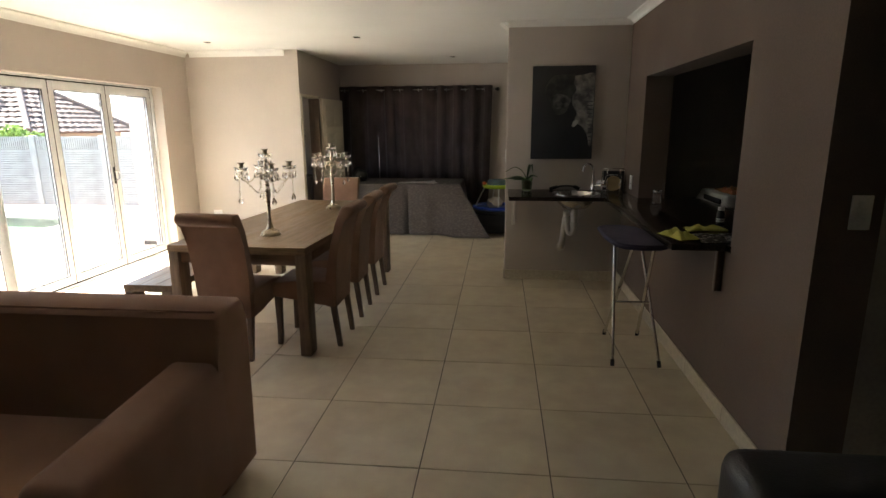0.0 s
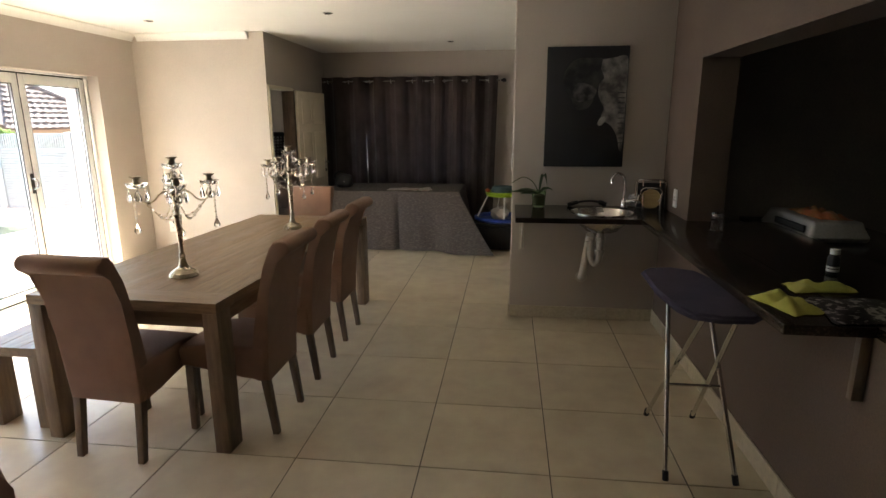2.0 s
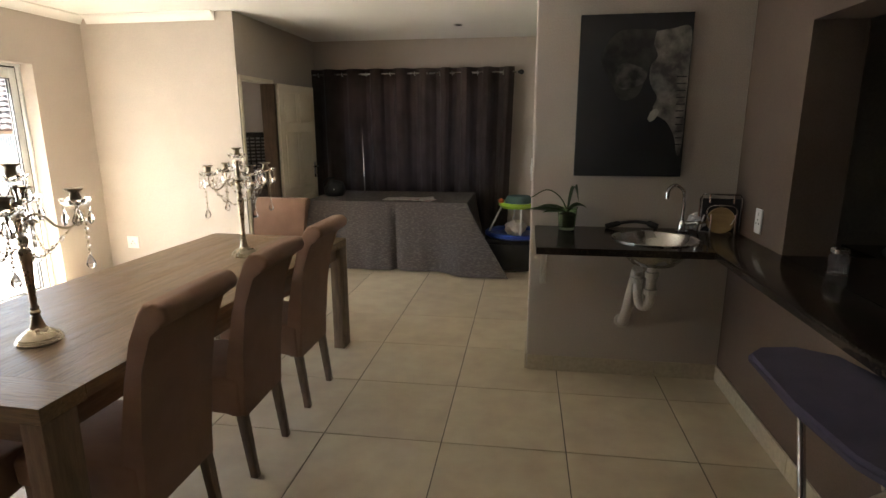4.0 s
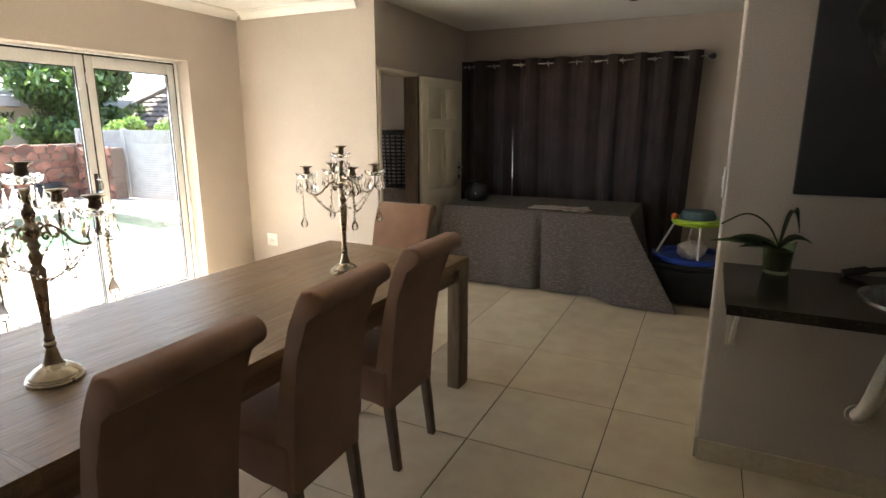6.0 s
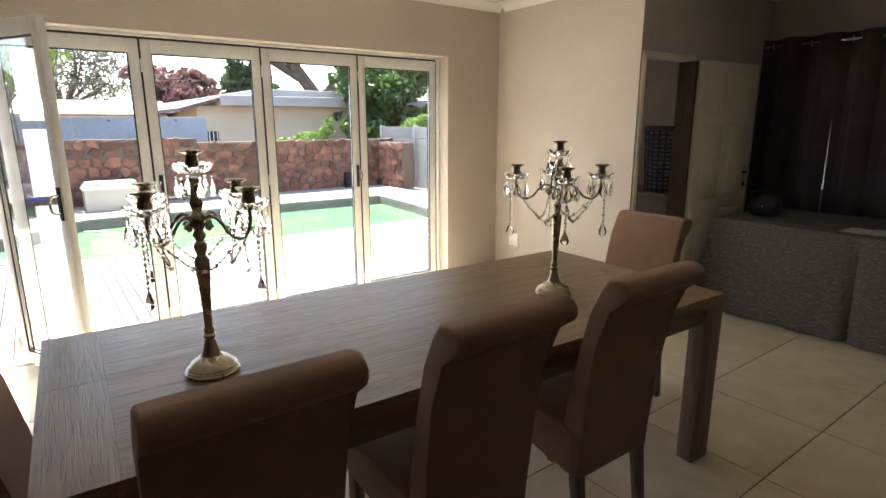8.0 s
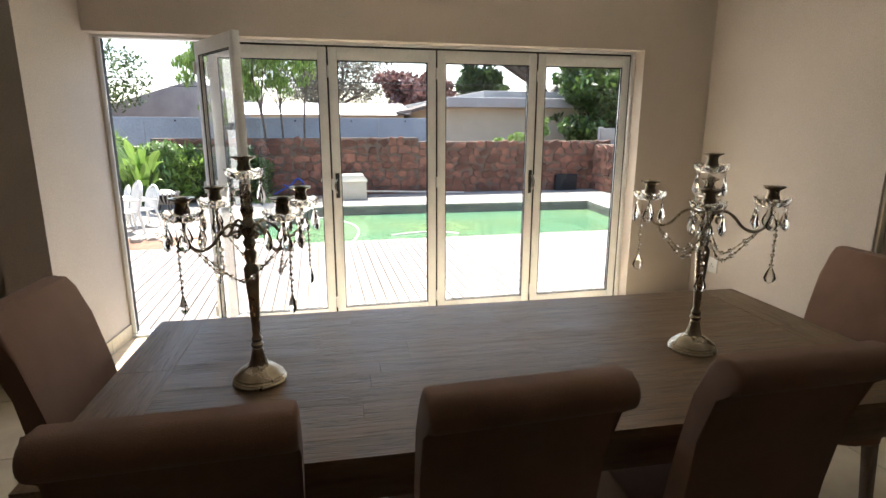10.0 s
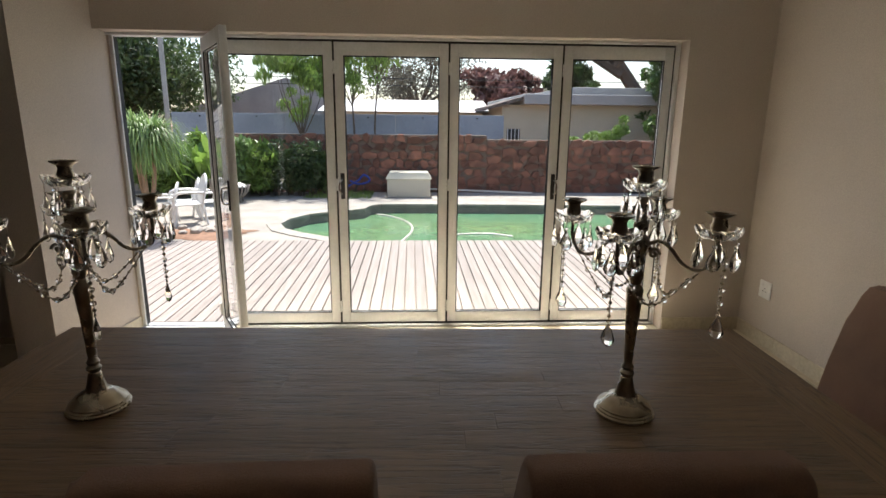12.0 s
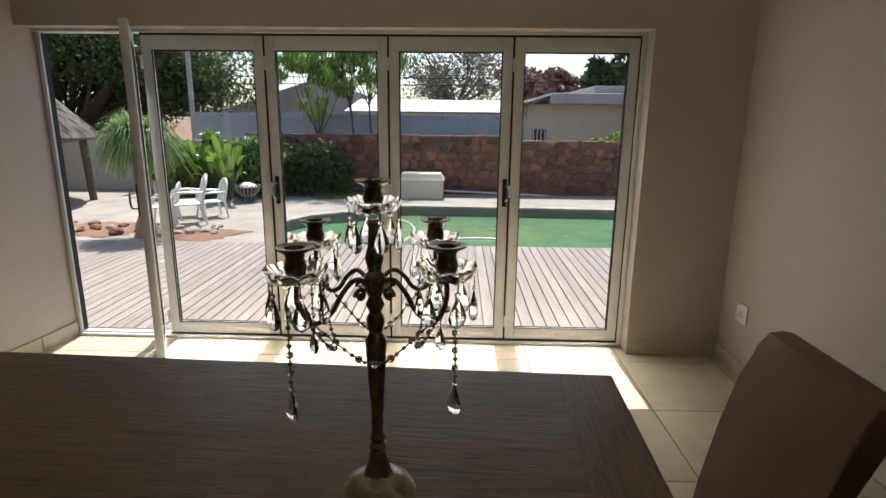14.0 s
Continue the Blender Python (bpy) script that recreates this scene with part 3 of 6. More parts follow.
def candelabrum():
    c = thing("candelabrum", "tarnished silver five-light candelabrum with hanging crystal drops", "candelabra", group="candelabra on the dining table")
    base = [(0.080, 0.0), (0.082, 0.006), (0.077, 0.009), (0.078, 0.013), (0.073, 0.016), (0.074, 0.020), (0.068, 0.024), (0.057, 0.034), (0.044, 0.042), (0.034, 0.046), (0.030, 0.048),
            (0.028, 0.052), (0.023, 0.066), (0.019, 0.082), (0.017, 0.094), (0.013, 0.098), (0.018, 0.104), (0.020, 0.11), (0.013, 0.117), (0.0175, 0.126), (0.012, 0.134), (0.011, 0.142)]
    part("foot", lathe([(r * 0.92, z) for r, z in base], 32), M_SILVER, c)
    stem = [(0.011, 0.142), (0.012, 0.18), (0.016, 0.25), (0.020, 0.31), (0.021, 0.33), (0.012, 0.345), (0.017, 0.36), (0.018, 0.372), (0.011, 0.385), (0.018, 0.40), (0.012, 0.415),
            (0.021, 0.43), (0.021, 0.452), (0.012, 0.465), (0.018, 0.49), (0.012, 0.51), (0.010, 0.545), (0.014, 0.555), (0.010, 0.56)]
    part("stem", lathe(stem, 20), M_SILVER, c)
    cup = [(0.007, 0.0), (0.016, 0.008), (0.019, 0.02), (0.015, 0.034), (0.017, 0.042), (0.031, 0.05), (0.031, 0.053), (0.016, 0.051), (0.012, 0.02)]
    dish = [(0.012, 0.0), (0.036, 0.003), (0.047, 0.012), (0.051, 0.025), (0.048, 0.025), (0.034, 0.009), (0.012, 0.005)]

    def light(x, y, z, owner):
        part("candle_cup", moved(lathe(cup, 18), Matrix.Translation((x, y, z))), M_SILVER, owner)
        bm = lathe(dish, 20, close=False)
        for v in bm.verts:
            a = math.atan2(v.co.y, v.co.x)
            v.co.z += 0.0025 * math.cos(10 * a) * (v.co.xy.length > 0.03)
        part("drip_dish", moved(bm, Matrix.Translation((x, y, z - 0.006))), M_CRYSTAL, owner, "scalloped glass drip dish")
        for i in range(6):
            a = 2 * math.pi * i / 6 + 0.3
            px, py, s = x + 0.045 * math.cos(a), y + 0.045 * math.sin(a), 0.060
            wire = tube([(px, py, z + 0.004), (px, py, z - 0.016)], 0.0011, 5)
            d = part("crystal_drop", moved(crystal_drop(s, None), pose(px, py, z - 0.015, 0, 0, math.degrees(a) + 90)), M_CRYSTAL, owner, "clear faceted crystal drop", smooth=False)
            part("wire", wire, M_SILVER, d)

    light(0, 0, 0.578, c)
    for q in range(4):
        a = math.radians(45 + 90 * q)
        dx, dy = math.cos(a), math.sin(a)
        rows = [(0.014, 0.435), (0.03, 0.452), (0.052, 0.456), (0.078, 0.438), (0.10, 0.412), (0.128, 0.40), (0.154, 0.41), (0.170, 0.445), (0.170, 0.478)]
        arm = part("arm", tube([Vector((p.x * dx, p.x * dy, p.y)) for p in curve([(r, z, 0) for r, z in rows], 4)], 0.0046, 8), M_SILVER, c, "curled silver arm")
        curl = [Vector(((0.036 + 0.014 * (1 - i / 16) * math.cos(i * 0.55)) * dx, (0.036 + 0.014 * (1 - i / 16) * math.cos(i * 0.55)) * dy, 0.425 + 0.014 * (1 - i / 16) * math.sin(i * 0.55))) for i in range(16)]
        part("scroll", tube(curl, 0.004, 6), M_SILVER, arm)
        ex, ey = 0.170 * dx, 0.170 * dy
        light(ex, ey, 0.486, c)
        # bead chain from the arm's end to the stem, and a hanging string with a drop
        b2 = a + math.pi / 2
        fx, fy = 0.170 * math.cos(b2), 0.170 * math.sin(b2)
        bm = bmesh.new()
        gap = bmesh.new()
        for i in range(19):
            t = i / 18
            bow = (1 - (2 * t - 1) ** 2)
            px, py = (ex * (1 - t) + fx * t), (ey * (1 - t) + fy * t)
            pz = 0.43 - 0.115 * bow
            s = 0.0078 if i % 3 == 0 else 0.0042
            own = bmesh.new()
            bmesh.ops.create_icosphere(own, subdivisions=1, radius=s)
            join(bm if i % 3 == 0 else gap, moved(own, Matrix.Translation((px * (1 - 0.35 * bow), py * (1 - 0.35 * bow), pz))))
        line = [(1 - (2 * i / 18 - 1) ** 2, i / 18) for i in range(19)]
        tube([((ex * (1 - t) + fx * t) * (1 - 0.35 * w), (ey * (1 - t) + fy * t) * (1 - 0.35 * w), 0.43 - 0.115 * w) for w, t in line], 0.0014, 5, gap)
        ch = part("bead_chain", bm, M_CRYSTAL, c, "looped string of crystal beads", smooth=False)
        tagged(part("link", gap, M_SILVER, ch), kind="stuff")
        tagged(ch, kind="stuff")
        bm, gap = bmesh.new(), bmesh.new()
        ox, oy = 0.190 * dx, 0.190 * dy
        for i in range(9):
            own = bmesh.new()
            bmesh.ops.create_icosphere(own, subdivisions=1, radius=0.007 if i % 2 else 0.005)
            join(bm if i % 2 else gap, moved(own, Matrix.Translation((ox, oy, 0.44 - 0.0155 * i))))
        tube([(ox, oy, 0.462), (ox, oy, 0.30)], 0.0013, 5, gap)
        st = part("bead_string", join(bm, moved(crystal_drop(0.062, None), pose(ox, oy, 0.306, 0, 0, 40))), M_CRYSTAL, c, "hanging crystal bead string with a drop", smooth=False)
        tagged(part("link", gap, M_SILVER, st), kind="stuff")
        tagged(st, kind="stuff")
    return c


cand = candelabrum()
cand.matrix_basis = pose(-1.733, 3.725, TZ + 0.001, 0, 0, -9)
copy_thing(cand, pose(-1.661, 5.083, TZ + 0.001, 0, 0, 7))


# ---- living room seats ----
def sofa():
    s = thing("sofa", "brown woven cloth sofa with low padded arms", "sofa", pose(-1.145, 2.055, 0, 0, 0, 180) @ Matrix.Diagonal((1, 1, 1.045, 1)))
    # local: x to the sofa's own left, y out of the seat
    part("base", box(0.05, 1.95, 0.06, 0.86, 0.06, 0.24, bevel=0.02), M_SOFA, s)
    b = extrude_profile([(0.0, 0.05), (0.0, 0.70), (0.012, 0.775), (0.04, 0.80), (0.2, 0.80), (0.24, 0.77), (0.27, 0.6), (0.30, 0.36), (0.30, 0.05)], 2.0, bevel=0.02, seg=3)
    part("backrest", moved(b, Matrix.Translation((1.0, 0, 0))), M_SOFA, s)
    part("piping", tube([(0.02, 0.225, 0.795), (1.98, 0.225, 0.795)], 0.005, 6), M_SOFA, s)
    for x in (0.0, 1.80):
        bm = box(x - 0.002, x + 0.22, 0.2, 1.02, 0.05, 0.605, bevel=0.05, seg=4)
        for v in bm.verts:
            v.co.z -= 0.06 * max(0, (v.co.y - 0.3)) * (v.co.z > 0.3)
        part("arm", bm, M_SOFA, s)
    for x in (0.2, 1.0):
        part("seat_cushion", box(x + 0.004, x + 0.796, 0.28, 0.92, 0.22, 0.365, bevel=0.035, seg=4), M_SOFA, s)
    for x in (0.1, 1.9):
        for y in (0.1, 0.85):
            part("foot", moved(lathe([(0.02, 0), (0.025, 0.07)], 12), Matrix.Translation((x, y, 0))), M_LEG, s)
    return s


sofa()
ac = thing("armchair", "black leather armchair seen from behind", "armchair", pose(0.90, 1.08, 0, 0, 0, 180))
part("backrest", box(-0.42, 0.42, 0.0, 0.22, 0.08, 0.825, bevel=0.05, seg=4), M_LEATHER, ac)
part("seat", box(-0.30, 0.30, 0.2, 0.78, 0.08, 0.42, bevel=0.05, seg=4), M_LEATHER, ac)
for sx in (-0.42, 0.26):
    part("arm", box(sx, sx + 0.16, 0.15, 0.80, 0.08, 0.58, bevel=0.05, seg=4), M_LEATHER, ac)
for sx in (-0.36, 0.36):
    for y in (0.08, 0.7):
        part("foot", moved(lathe([(0.02, 0), (0.025, 0.09)], 10), Matrix.Translation((sx, y, 0))), M_LEG, ac)


# ---- alcove ----
def curtain(name, left, right, folds, label, seed):
    """Broad eyelet folds that pass before and behind the rod and drift sideways towards the hem; left and right give the edges at a height."""
    rng = random.Random(seed)
    bm = bmesh.new()
    n, rows = folds * 14, 24
    ph, drift = [rng.uniform(-0.35, 0.35) for _ in range(folds + 2)], [rng.uniform(-1, 1) for _ in range(folds + 2)]
    grid = []
    for j in range(rows + 1):
        z = 0.05 + 2.115 * j / rows
        low = 1 - j / rows
        x0, x1 = left(z), right(z)
        row = []
        for i in range(n + 1):
            t = i / n
            k = min(int(t * folds), folds - 1)
            f = t * folds - k
            p = (ph[k] * (1 - f) + ph[k + 1] * f) + low * 0.5 * (drift[k] * (1 - f) + drift[k + 1] * f)
            c = math.sin((t * folds) * 2 * math.pi + p)
            w = 0.05 * math.copysign(abs(c) ** 0.6, c) * (1 - 0.25 * low) + low * 0.014 * math.sin(5.3 * t * folds + 3 * p + 1.1 * z)
            w += 0.004 * math.sin(31 * t * folds + 7 * p)
            edge = min(1, 14 * t * (1 - t))
            row.append(bm.verts.new((x0 + (x1 - x0) * t, 8.69 + w * edge, z)))
        grid.append(row)
    for a, b in zip(grid, grid[1:]):
        for i in range(n):
            bm.faces.new((a[i], a[i + 1], b[i + 1], b[i]))
    bmesh.ops.solidify(bm, geom=bm.faces[:], thickness=0.004)
    return solid(name, bm, M_CURTAIN, label, "curtain")


curtain("curtain", lambda z: -2.59, lambda z: -1.985, 2, "dark grey-brown eyelet curtain hanging to the floor", 1)
curtain("curtain", lambda z: -1.992 + 0.021 * min(max((1.75 - z) / 0.9, 0), 1), lambda z: -1.148, 3, "dark grey-brown eyelet curtain hanging to the floor", 2)
curtain("curtain", lambda z: -1.155 + 0.0075 * math.exp(-((z - 1.78) / 0.14) ** 2), lambda z: -0.225 + 0.025 * z, 4, "dark grey-brown eyelet curtain hanging to the floor", 3)
rod = thing("curtain_rod", "thin steel curtain rod with ball ends", "curtain rod")
part("rod", tube([(-2.58, 8.69, 2.105), (-0.12, 8.69, 2.105)], 0.011, 10), M_STEEL, rod)
part("finial", moved(lathe([(0.004, -0.03), (0.012, -0.025), (0.014, -0.01), (0.026, 0.005), (0.028, 0.02), (0.018, 0.038), (0.003, 0.046)], 14), pose(-0.11, 8.69, 2.105, 0, 90, 0)), M_GASKET, rod)
for x in (-2.45, -0.22):
    part("bracket", box(x - 0.008, x + 0.008, 8.69, YB - 0.001, 2.085, 2.10), M_STEEL, rod)

tab = thing("side_table", "plain table hidden under a grey patterned tablecloth", "table", pose(-2.32, 7.62, 0))
part("tabletop", box(0.02, 1.70, 0.02, 0.93, 0.70, 0.735, bevel=0.004), M_WOODX, tab)
for x in (0.06, 1.62):
    for y in (0.06, 0.85):
        part("leg", box(x, x + 0.05, y, y + 0.05, 0, 0.70), M_WOODZ, tab)


def tablecloth():
    """Cloth over the table's top, hanging in folds; its near corner falls out in a flare."""
    bm = bmesh.new()
    x0, x1, y0, y1, z = -2.31, -0.60, 7.63, 8.56, 0.742
    loop, per = [], 0
    corner = [(x0, y0), (x1, y0), (x1, y1), (x0, y1)]
    pts = []
    for (ax, ay), (bx, by) in zip(corner, corner[1:] + corner[:1]):
        n = 64
        for i in range(n):
            pts.append((ax + (bx - ax) * i / n, ay + (by - ay) * i / n))
    cx, cy = (x0 + x1) / 2, (y0 + y1) / 2
    rows = []
    R = 9
    for j in range(R + 1):
        d = j / R
        row = []
        for k, (x, y) in enumerate(pts):
            s = k / 64.0
            near = min(abs(s - round(s)), 1)
            corner_k = max(0, 1 - near / 0.16)
            nx = (-1 if abs(x - x0) < 1e-6 else 1 if abs(x - x1) < 1e-6 else 0)
            ny = (-1 if abs(y - y0) < 1e-6 else 1 if abs(y - y1) < 1e-6 else 0)
            fold = 0.010 * math.sin(s * 2 * math.pi * 4.0) + 0.006 * math.sin(s * 2 * math.pi * 9 + 1)
            flare = (0.015 + corner_k * (0.42 if abs(s - 1) < 0.3 else 0.12)) * d ** 1.1
            pleat = math.exp(-((s - 0.56) / 0.016) ** 2) * 0.05 * d ** 0.5 if s < 1 else 0
            ox = nx * (flare + 0.004) + (fold * d if nx else 0)
            oy = ny * (flare * 0.45 + 0.004 - pleat) + (fold * d if ny else 0)
            zz = z - 0.006 * (1 - (1 - min(d * 6, 1)) ** 2) - d * 0.725
            row.append(bm.verts.new((x + ox, y + oy, max(zz, 0.006))))
        rows.append(row)
    n = len(pts)
    for a, b in zip(rows, rows[1:]):
        for k in range(n):
            bm.faces.new((a[k], a[(k + 1) % n], b[(k + 1) % n], b[k]))
    bm.faces.new(rows[0])
    return solid("tablecloth", bm, M_CLOTH, "grey patterned tablecloth hanging to the floor in folds", "tablecloth")


tablecloth()

# doorway in the alcove
fr = thing("door_frame", "frame of the inner doorway, cream paint lightened as if lit", "door frame", kind="structure")
part("jamb", box(XA - 0.13, XA + 0.015, 6.962, 6.998, 0, 1.969, bevel=0.003), M_DOORPAINT_LIT, fr)
# the reveal's shade is put into this jamb's dark colour
part("jamb", box(XA - 0.13, XA + 0.015, 7.645, 7.679, 0, 1.969, bevel=0.003), M_LEG, fr, "hinge jamb coloured dark for the shade on its reveal")
part("head", box(XA - 0.13, XA + 0.015, 6.962, 7.679, 1.935, 1.969, bevel=0.003), M_DOORPAINT_LIT, fr)


def panel_door(w, h):
    d = thing("panel_door", "six-panel door standing open, cream paint lightened as if lit", "door", kind="structure")
    part("slab", box(0, w, -0.018, 0.018, 0.01, h, bevel=0.003), M_DOORPAINT_LIT, d)
    for s in (-1, 1):
        for x in (0.10, w / 2 + 0.04):
            for z0, z1 in ((0.2, 0.75), (0.85, 1.45), (1.55, 1.85)):
                part("panel", box(x, x + w / 2 - 0.14, min(s * 0.018, s * 0.025), max(s * 0.018, s * 0.025), z0, z1, bevel=0.006, seg=2), M_DOORPAINT_LIT, d)
    for s in (-1, 1):
        p = part("handle_plate", box(w - 0.075, w - 0.035, min(s * 0.018, s * 0.024), max(s * 0.018, s * 0.024), 0.92, 1.10, bevel=0.003), M_STEEL, d)
        part("lever", tube([(w - 0.055, s * 0.02, 1.05), (w - 0.055, s * 0.06, 1.05), (w - 0.16, s * 0.062, 1.05)], 0.008, 8), M_STEEL, p)
    return d


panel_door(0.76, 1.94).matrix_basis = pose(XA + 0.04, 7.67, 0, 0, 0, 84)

# things in the alcove
def newspaper():
    p = thing("newspaper", "folded newspaper and glossy leaflets on the tablecloth", "newspaper", pose(-1.22, 7.80, 0.744, 0, 0, -8))
    M_NEWS = mat("newsprint", (0.52, 0.50, 0.46), (0.30, 0.27, 0.25), rough=0.7, scale=28, fine=160, bump=0.1, mix=(0.5, 0.62))
    M_GLOSS = mat("glossy leaflet", (0.5, 0.46, 0.42), (0.26, 0.1, 0.09), rough=0.35, scale=12, fine=50, mix=(0.5, 0.6))
    for i, (x, y, a, w, d, m) in enumerate(((-0.12, 0.02, 4, 0.34, 0.22, M_NEWS), (0.12, -0.02, -10, 0.30, 0.2, M_GLOSS), (0.02, 0.0, 14, 0.26, 0.18, M_NEWS), (0.16, -0.04, 24, 0.22, 0.15, M_NEWS))):
        bm = box(-w / 2, w / 2, -d / 2, d / 2, 0, 0.003, bevel=0.0008, seg=1)
        bmesh.ops.subdivide_edges(bm, edges=[e for e in bm.edges if abs(e.verts[0].co.x - e.verts[1].co.x) > 0.1], cuts=6)
        for v in bm.verts:
            v.co.z += 0.018 * (i + 1) * 0.3 * (1 + math.sin(v.co.x * 14 + i * 2)) * 0.5
        part("sheet", moved(bm, pose(x, y, 0.0035 * i, 0, 0, a)), m, p, smooth=False)


newspaper()
hb = thing("dark_bag", "small dark rounded bag on the tablecloth", "bag", pose(-2.14, 8.06, 0.744))
bm = lathe([(0.09, 0), (0.115, 0.03), (0.12, 0.08), (0.09, 0.14), (0.045, 0.17), (0.01, 0.175)], 20)
for v in bm.verts:
    v.co *= 1 + 0.1 * noise.noise(v.co * 12)
    v.co.z = max(v.co.z, 0)
part("body", bm, M_LEATHER, hb)
part("strap", tube(curve([(-0.09, 0, 0.09), (-0.13, 0.0, 0.14), (-0.08, 0, 0.19), (0.0, 0.0, 0.2)], 5), 0.009, 7), M_LEATHER, hb)
part("clasp", moved(lathe([(0.007, 0), (0.007, 0.005), (0.002, 0.007)], 10), pose(0.03, -0.115, 0.08, 90, 0, 0)), M_STEEL, hb)

ot = thing("storage_trunk", "low black storage trunk beside the curtain", "trunk", pose(-0.42, 7.72, 0))
part("body", box(0, 0.75, 0, 0.6, 0.02, 0.30, bevel=0.015), M_LEATHER, ot)
part("lid", box(-0.008, 0.758, -0.008, 0.608, 0.301, 0.35, bevel=0.012), M_LEATHER, ot)
for x in (0.05, 0.7):
    for y in (0.05, 0.55):
        part("foot", moved(lathe([(0.02, 0), (0.02, 0.02)], 10), Matrix.Translation((x, y, 0))), M_GASKET, ot)
M_TOYBLUE = mat("blue toy plastic", (0.02, 0.06, 0.36), (0.015, 0.05, 0.30), rough=0.35, bump=0.02)
M_TOYGREEN = mat("lime toy plastic", (0.36, 0.55, 0.03), (0.3, 0.47, 0.025), rough=0.35, bump=0.02)
by = thing("baby_walker", "blue and lime green plastic baby walker on the trunk", "toy", pose(-0.10, 7.98, 0.351))
bm = lathe([(0.30, 0.0), (0.33, 0.02), (0.33, 0.05), (0.31, 0.06), (0.27, 0.05), (0.25, 0.02)], 28)
part("tray", bm, M_TOYBLUE, by, "blue plastic tray")
part("play_ring", moved(lathe([(0.13, 0.0), (0.19, 0.0), (0.21, 0.03), (0.20, 0.055), (0.14, 0.05), (0.125, 0.02), (0.13, 0.0)], 26, close=False), Matrix.Translation((0.02, 0, 0.31))), M_TOYGREEN, by, "lime green ring")
part("seat", moved(lathe([(0.14, 0.0), (0.145, 0.04), (0.12, 0.09), (0.03, 0.1)], 20), Matrix.Translation((0.02, 0, 0.34))), mat("grey-blue toy cloth", (0.08, 0.14, 0.16), rough=0.8), by)
for a in (100, 190, 280, 350):
    c, s = math.cos(radians(a)), math.sin(radians(a))
    part("strut", tube([(0.29 * c, 0.29 * s, 0.05), (0.17 * c + 0.02, 0.17 * s, 0.34)], 0.010, 7), M_PLASTIC, by)
part("knob", moved(lathe([(0.012, 0), (0.03, 0.015), (0.03, 0.035), (0.01, 0.05)], 12), Matrix.Translation((-0.16, -0.08, 0.36))), mat("orange toy plastic", (0.6, 0.13, 0.03), rough=0.4), by)
bm = bmesh.new()
bmesh.ops.create_icosphere(bm, subdivisions=3, radius=0.12)
for v in bm.verts:
    v.co = v.co * (0.95 + 0.3 * noise.noise(v.co * 16))
    v.co.z = max(v.co.z * 0.75 + 0.075, 0)
sb = solid("toy_bag", bm, mat("pale plastic bag", (0.62, 0.58, 0.53), (0.5, 0.42, 0.36), rough=0.4, scale=14, fine=70, bump=0.3), "tied pale plastic bag lying in the walker tray", "bag")
sb.matrix_basis = pose(-0.10, 7.93, 0.372)

# room behind the door
M_WICKER = mat("dark wicker", (0.05, 0.042, 0.036), (0.03, 0.025, 0.022), rough=0.8, scale=20)
wbk = thing("wicker_basket", "tall dark wicker basket with pale gaps", "basket", pose(-3.52, 8.85, 0.75))
part("lining", lathe([(0.20, 0.02), (0.235, 0.62), (0.225, 0.62), (0.19, 0.03)], 24), mat("pale lining cloth", (0.42, 0.40, 0.38), rough=0.9), wbk)
for i in range(22):
    a = 2 * math.pi * i / 22
    part("stake", tube([(0.207 * math.cos(a), 0.207 * math.sin(a), 0), (0.245 * math.cos(a), 0.245 * math.sin(a), 0.64)], 0.010, 5), M_WICKER, wbk)
for i in range(15):
    r = 0.210 + 0.0024 * i
    part("weave", moved(lathe([(r + 0.002, 0), (r + 0.012, 0.008), (r + 0.002, 0.02)], 24, close=False), Matrix.Translation((0, 0, 0.02 + 0.043 * i))), M_WICKER, wbk)
part("rim", lathe([(0.24, 0.63), (0.262, 0.64), (0.262, 0.67), (0.24, 0.68)], 24, close=False), M_WICKER, wbk)
sc = thing("low_dresser", "low dark wooden dresser under the basket", "dresser", pose(-3.95, 8.55, 0))
part("body", box(0, 0.85, 0, 0.6, 0.05, 0.72, bevel=0.005), M_LEG, sc)
part("top", box(-0.02, 0.87, -0.02, 0.62, 0.721, 0.749, bevel=0.005), M_LEG, sc)
for i in range(2):
    d = part("drawer", box(0.02, 0.83, -0.012, -0.001, 0.08 + 0.31 * i, 0.37 + 0.31 * i, bevel=0.003), M_LEG, sc)
    part("knob", moved(lathe([(0.006, 0), (0.012, 0.015), (0.004, 0.02)], 10), pose(0.42, -0.012, 0.22 + 0.31 * i, 90, 0, 0)), M_STEEL, d)
for x in (0.0, 0.8):
    for y in (0.0, 0.55):
        part("foot", box(x, x + 0.05, y, y + 0.05, 0, 0.049), M_LEG, sc)

# recessed lights
for x, y in ((-3.4, 6.2), (-1.62, 6.07), (-0.73, 7.95)):
    dl = thing("downlight", "small round recessed ceiling light, switched off", "downlight", pose(x, y, CEIL))
    part("ring", lathe([(0.026, -0.001), (0.042, -0.001), (0.044, -0.004), (0.04, -0.008), (0.028, -0.006)], 24, close=False), M_STEEL, dl)
    part("lamp", lathe([(0.027, -0.0015), (0.02, -0.003), (0.002, -0.004)], 18), M_GASKET, dl, "dark unlit lamp")

